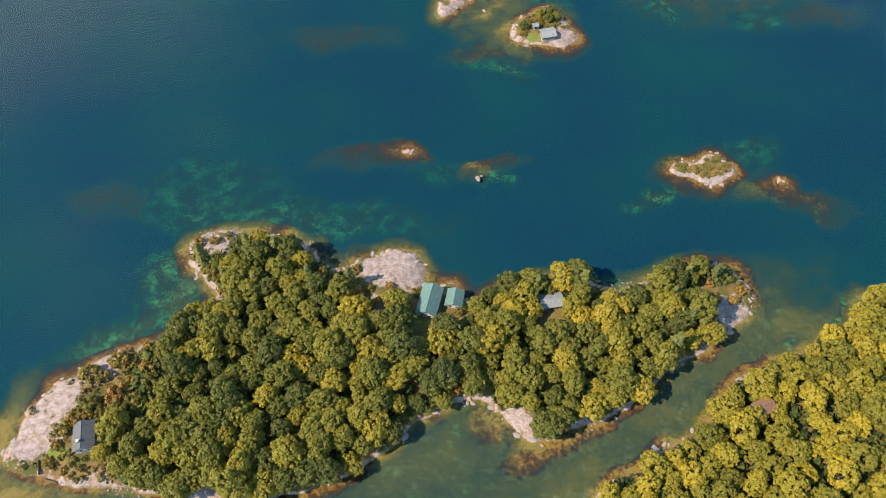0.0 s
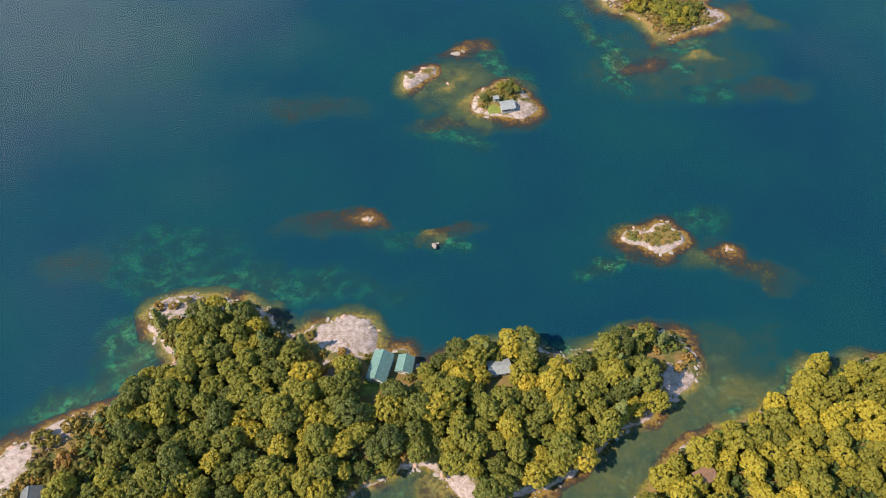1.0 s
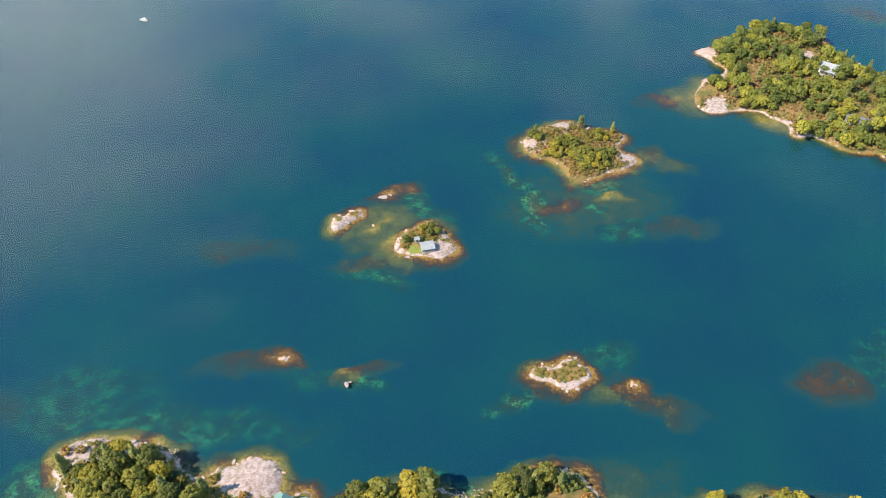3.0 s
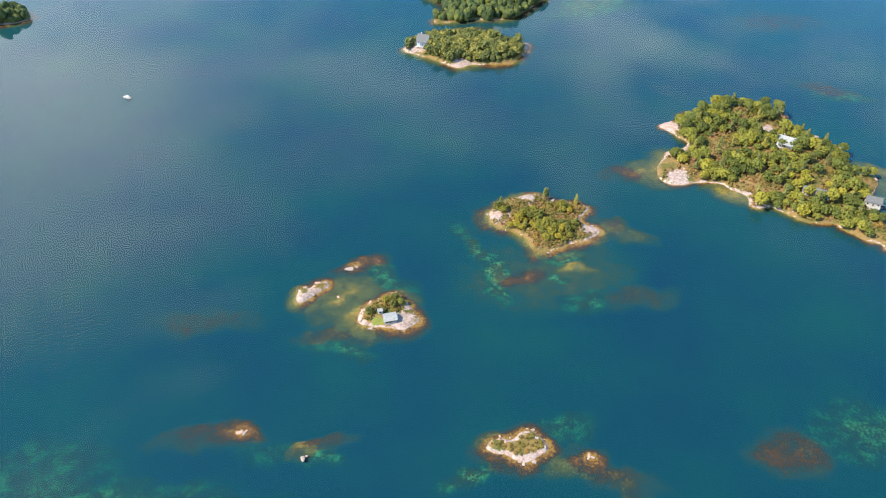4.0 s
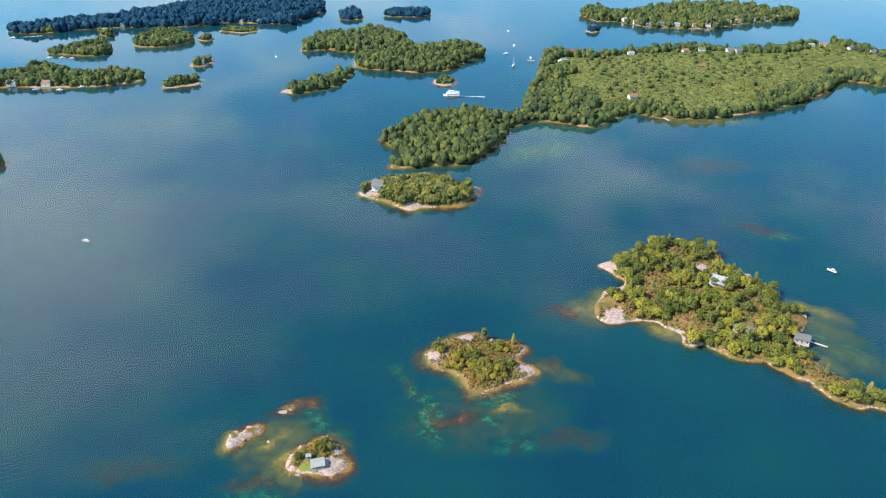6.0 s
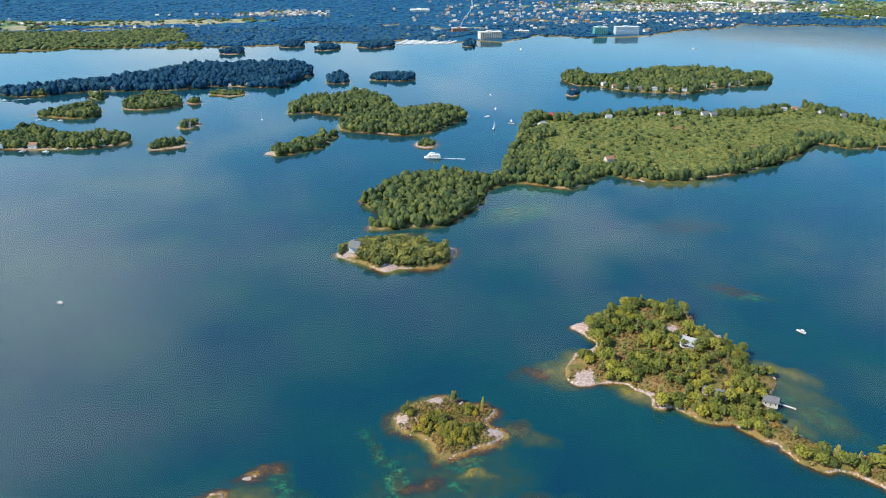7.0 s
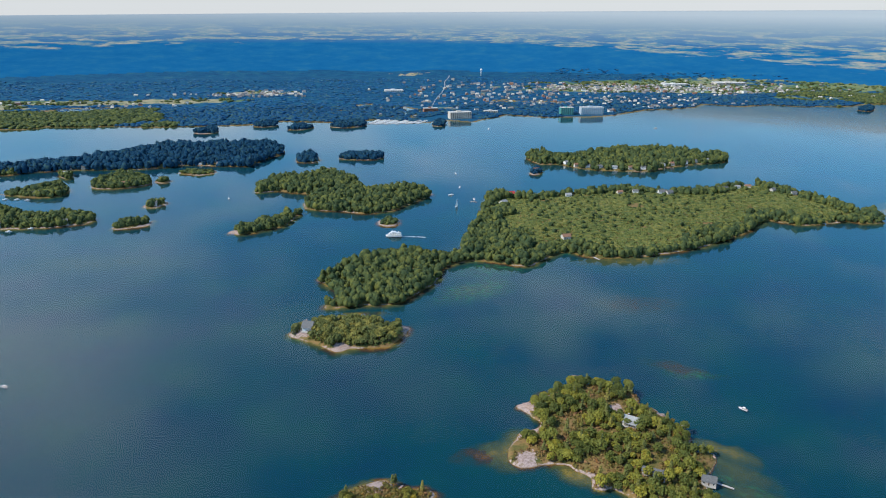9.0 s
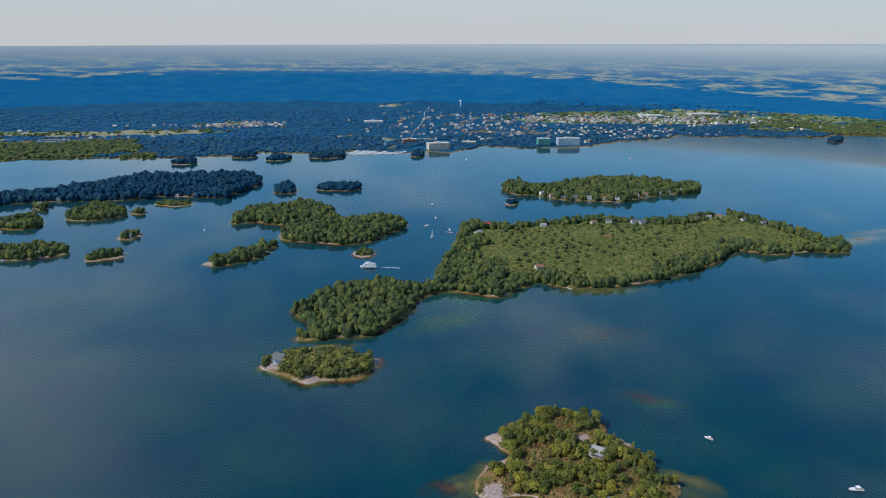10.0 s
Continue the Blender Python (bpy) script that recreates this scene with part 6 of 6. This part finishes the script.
# ---- the town on the far shore ----
def slab_block(x, y, turn, length, depth, floors, wall, label, name="apartment_block", glass=None):
    """A long many-storeyed building with rows of windows and a flat roof."""
    z = float(mainland_height(np.array([x]), np.array([y]))[0])
    t = thing(name, pose(x, y, z, 0, 0, turn), label, "building")
    h = floors * 3.2
    L, D = length / 2, depth / 2
    part("wall", Shape().box(-L, -D, -3, L, D, h), wall, t)
    roof = part("roof", Shape().box(-L - 0.4, -D - 0.4, h, L + 0.4, D + 0.4, h + 0.6), CONCRETE, t)
    part("penthouse", Shape().box(-L * 0.3, -D * 0.5, h + 0.6, L * 0.1, D * 0.5, h + 3.4), wall, roof)
    n = int(length / 6.5)
    for f in range(floors):
        part("balcony", Shape().box(-L, -D - 1.3, f * 3.2 + 2.9, L, -D, f * 3.2 + 3.15), wall, t)
        for i in range(n):
            a = -L + (i + 0.5) * length / n
            part("window", Shape().box(a - 1.4, -D - 0.1, f * 3.2 + 0.9, a + 1.4, -D + 0.05, f * 3.2 + 2.5), glass or GLASS, t)
    return t


slab_block(369, 2092, 12, 66, 26, 6, CREAM, "large cream waterfront hotel with flat roof", "hotel")
slab_block(712, 2170, 2, 40, 22, 7, TEAL_GLASS, "green glazed apartment block on the waterfront")
slab_block(792, 2172, 2, 72, 22, 7, BLUE_GREY, "blue-grey apartment block with glazed balconies", glass=TEAL_GLASS)
slab_block(290, 2230, 8, 46, 18, 4, BRICK, "brown brick building behind the marina", "brick_building")
slab_block(480, 2215, -5, 44, 18, 2, CREAM, "low pale building near the marina", "low_building")
slab_block(1400, 3020, 3, 110, 50, 2, WHITE, "long low white works building", "works_building")
slab_block(1650, 3040, -3, 130, 60, 2, CREAM, "long low pale works building", "works_building")
slab_block(180, 2760, 5, 70, 40, 2, WHITE, "flat white hall among trees", "works_building")

homes_town = Nursery([house(0, 0, 0, 0, 13, 9, 5.2, 3.2, w, ro, "town house with a gable roof", name="town_house", group="houses in the town", far=True) for w, ro in ((WHITE, GREY_ROOF), (CREAM, TOWN_ROOF), (BRICK, TOWN_ROOF), (WHITE, PALE_ROOF), (CREAM, TOWN_ROOF), (WHITE, TOWN_ROOF), (BRICK, BROWN_ROOF))])
r = random.Random(9)
placed = 0
while placed < 160:
    zone = r.random()
    if zone < 0.40:
        x, y = r.gauss(1120, 230), r.gauss(2880, 80)
    elif zone < 0.62:
        x, y = r.gauss(520, 170), r.gauss(2600, 220)
    elif zone < 0.78:
        x, y = r.gauss(1560, 170), r.gauss(2820, 80)
    elif zone < 0.86:
        x, y = r.gauss(-310, 90), r.gauss(2680, 35)
    elif zone < 0.91:
        x, y = r.gauss(-900, 160), r.gauss(2410, 40)
    else:
        x, y = r.uniform(420, 1180), 0
        y = float(np.interp(x, coast[:, 0], coast[:, 1])) + r.uniform(30, 70)
    if float(inland(np.array([x]), np.array([y]))[0]) < 18 or (280 < x < 860 and y < 2240):
        continue
    z = float(mainland_height(np.array([x]), np.array([y]))[0])
    homes_town.plant(r.randrange(100), x, y, z + 0.3, r.uniform(0.75, 1.2), r.choice((0, 12, 90, 95)) + r.uniform(-8, 8))
    placed += 1



def town_rows(label, zones, count, wall, seed):
    """Small gabled houses packed too closely and too far off to count."""
    rr = random.Random(seed)
    sh = Shape()
    for _ in range(count):
        x, y, sx, sy = rr.choice(zones)
        x, y = rr.gauss(x, sx), rr.gauss(y, sy)
        if float(inland(np.array([x]), np.array([y]))[0]) < 25 or (280 < x < 860 and y < 2240):
            continue
        z = float(mainland_height(np.array([x]), np.array([y]))[0])
        a, b, h = rr.uniform(3.5, 7), rr.uniform(3, 4.6), rr.uniform(3, 5.5)
        t = rr.choice((0.1, 1.6)) + rr.uniform(-0.15, 0.15)
        c, q = math.cos(t), math.sin(t)
        v = [(x + c * u - q * w, y + q * u + c * w, z + k) for u in (-a, a) for w, k in ((-b, -1.5), (b, -1.5), (b, h), (0, h + b * 0.7), (-b, h))]
        sh.add(v, [(4, 3, 2, 1, 0), (5, 6, 7, 8, 9), (1, 2, 7, 6), (2, 3, 8, 7), (3, 4, 9, 8), (4, 0, 5, 9)])
    return tagged(new("town_row", sh.mesh("town_row", wall)), label, "houses", kind="stuff")


TOWN_ZONES = [(1120, 2880, 240, 80), (1330, 2860, 180, 90), (900, 2840, 150, 60), (480, 2600, 200, 230), (1560, 2830, 190, 90), (-320, 2610, 90, 30), (760, 2700, 200, 120), (1020, 2480, 180, 60)]
town_rows("pale houses crowded over the far town", TOWN_ZONES, 420, TOWN_ROOF, 21)
town_rows("white houses among the trees of the town", TOWN_ZONES, 200, CREAM, 22)
town_rows("scattered pale farmhouses and barns", [(-1050, 2430, 160, 40), (-700, 2370, 90, 25), (-450, 2640, 160, 30), (2000, 2600, 300, 60)], 40, CREAM, 23)

tw = thing("water_tower", pose(596, 3360, float(mainland_height(np.array([596.0]), np.array([3360.0]))[0])) @ Matrix.Scale(0.62, 4), "white water tower above the town", "tower")
part("shaft", Shape().tube((0, 0, -2), (0, 0, 38), 3.2, 2.4, 12), WHITE, tw, smooth=True)
rings = [[(math.cos(a) * rr, math.sin(a) * rr, zz) for a in np.linspace(0, 2 * math.pi, 13)[:-1]] for rr, zz in ((2.4, 36), (7.5, 41), (9, 46), (7.5, 51), (2.5, 54))]
part("tank", Shape().loft(rings), WHITE, tw, smooth=True)

# marina: floating piers with rows of moored boats
berth = Nursery([motorboat(0, 0, 0, 12.0, "white boat moored in the marina", name="moored_boat", group="boats in the marina", far=True)])
for k in range(5):
    x0 = 122 + k * 30
    dock(x0 + 20, 2072 - k * 4, x0 - 14, 1990 + k * 3, 3.0, "long floating marina pier", name="pier")
    for j in range(7):
        u = 0.12 + 0.8 * j / 6
        for side in (-1, 1):
            berth.plant(0, x0 + 20 - 34 * u + side * 8.5, 2072 - k * 4 + (-82 + 7 * k) * u - side * 3, 0, 1.0, -22 if side > 0 else 158)

# road climbing away through the town
pts = [(300, 2330), (322, 2500), (350, 2650), (385, 2850), (400, 3050), (447, 3355)]
line = np.array(pts, float)
road_v, road_f = [], []
for i, t in enumerate(np.linspace(0, len(pts) - 1, 90)):
    x, y = np.interp(t, range(len(pts)), line[:, 0]), np.interp(t, range(len(pts)), line[:, 1])
    for side in (-2.2, 2.2):
        road_v.append((x + side, y, float(mainland_height(np.array([x + side]), np.array([y]))[0]) + 1.5))
    if i:
        road_f.append((2 * i - 2, 2 * i - 1, 2 * i + 1, 2 * i))
rm = bpy.data.meshes.new("road")
rm.from_pydata(road_v, [], road_f)
rm.materials.append(ROADWAY)
tagged(new("road", rm), "pale road climbing inland through the town", "road", kind="structure")
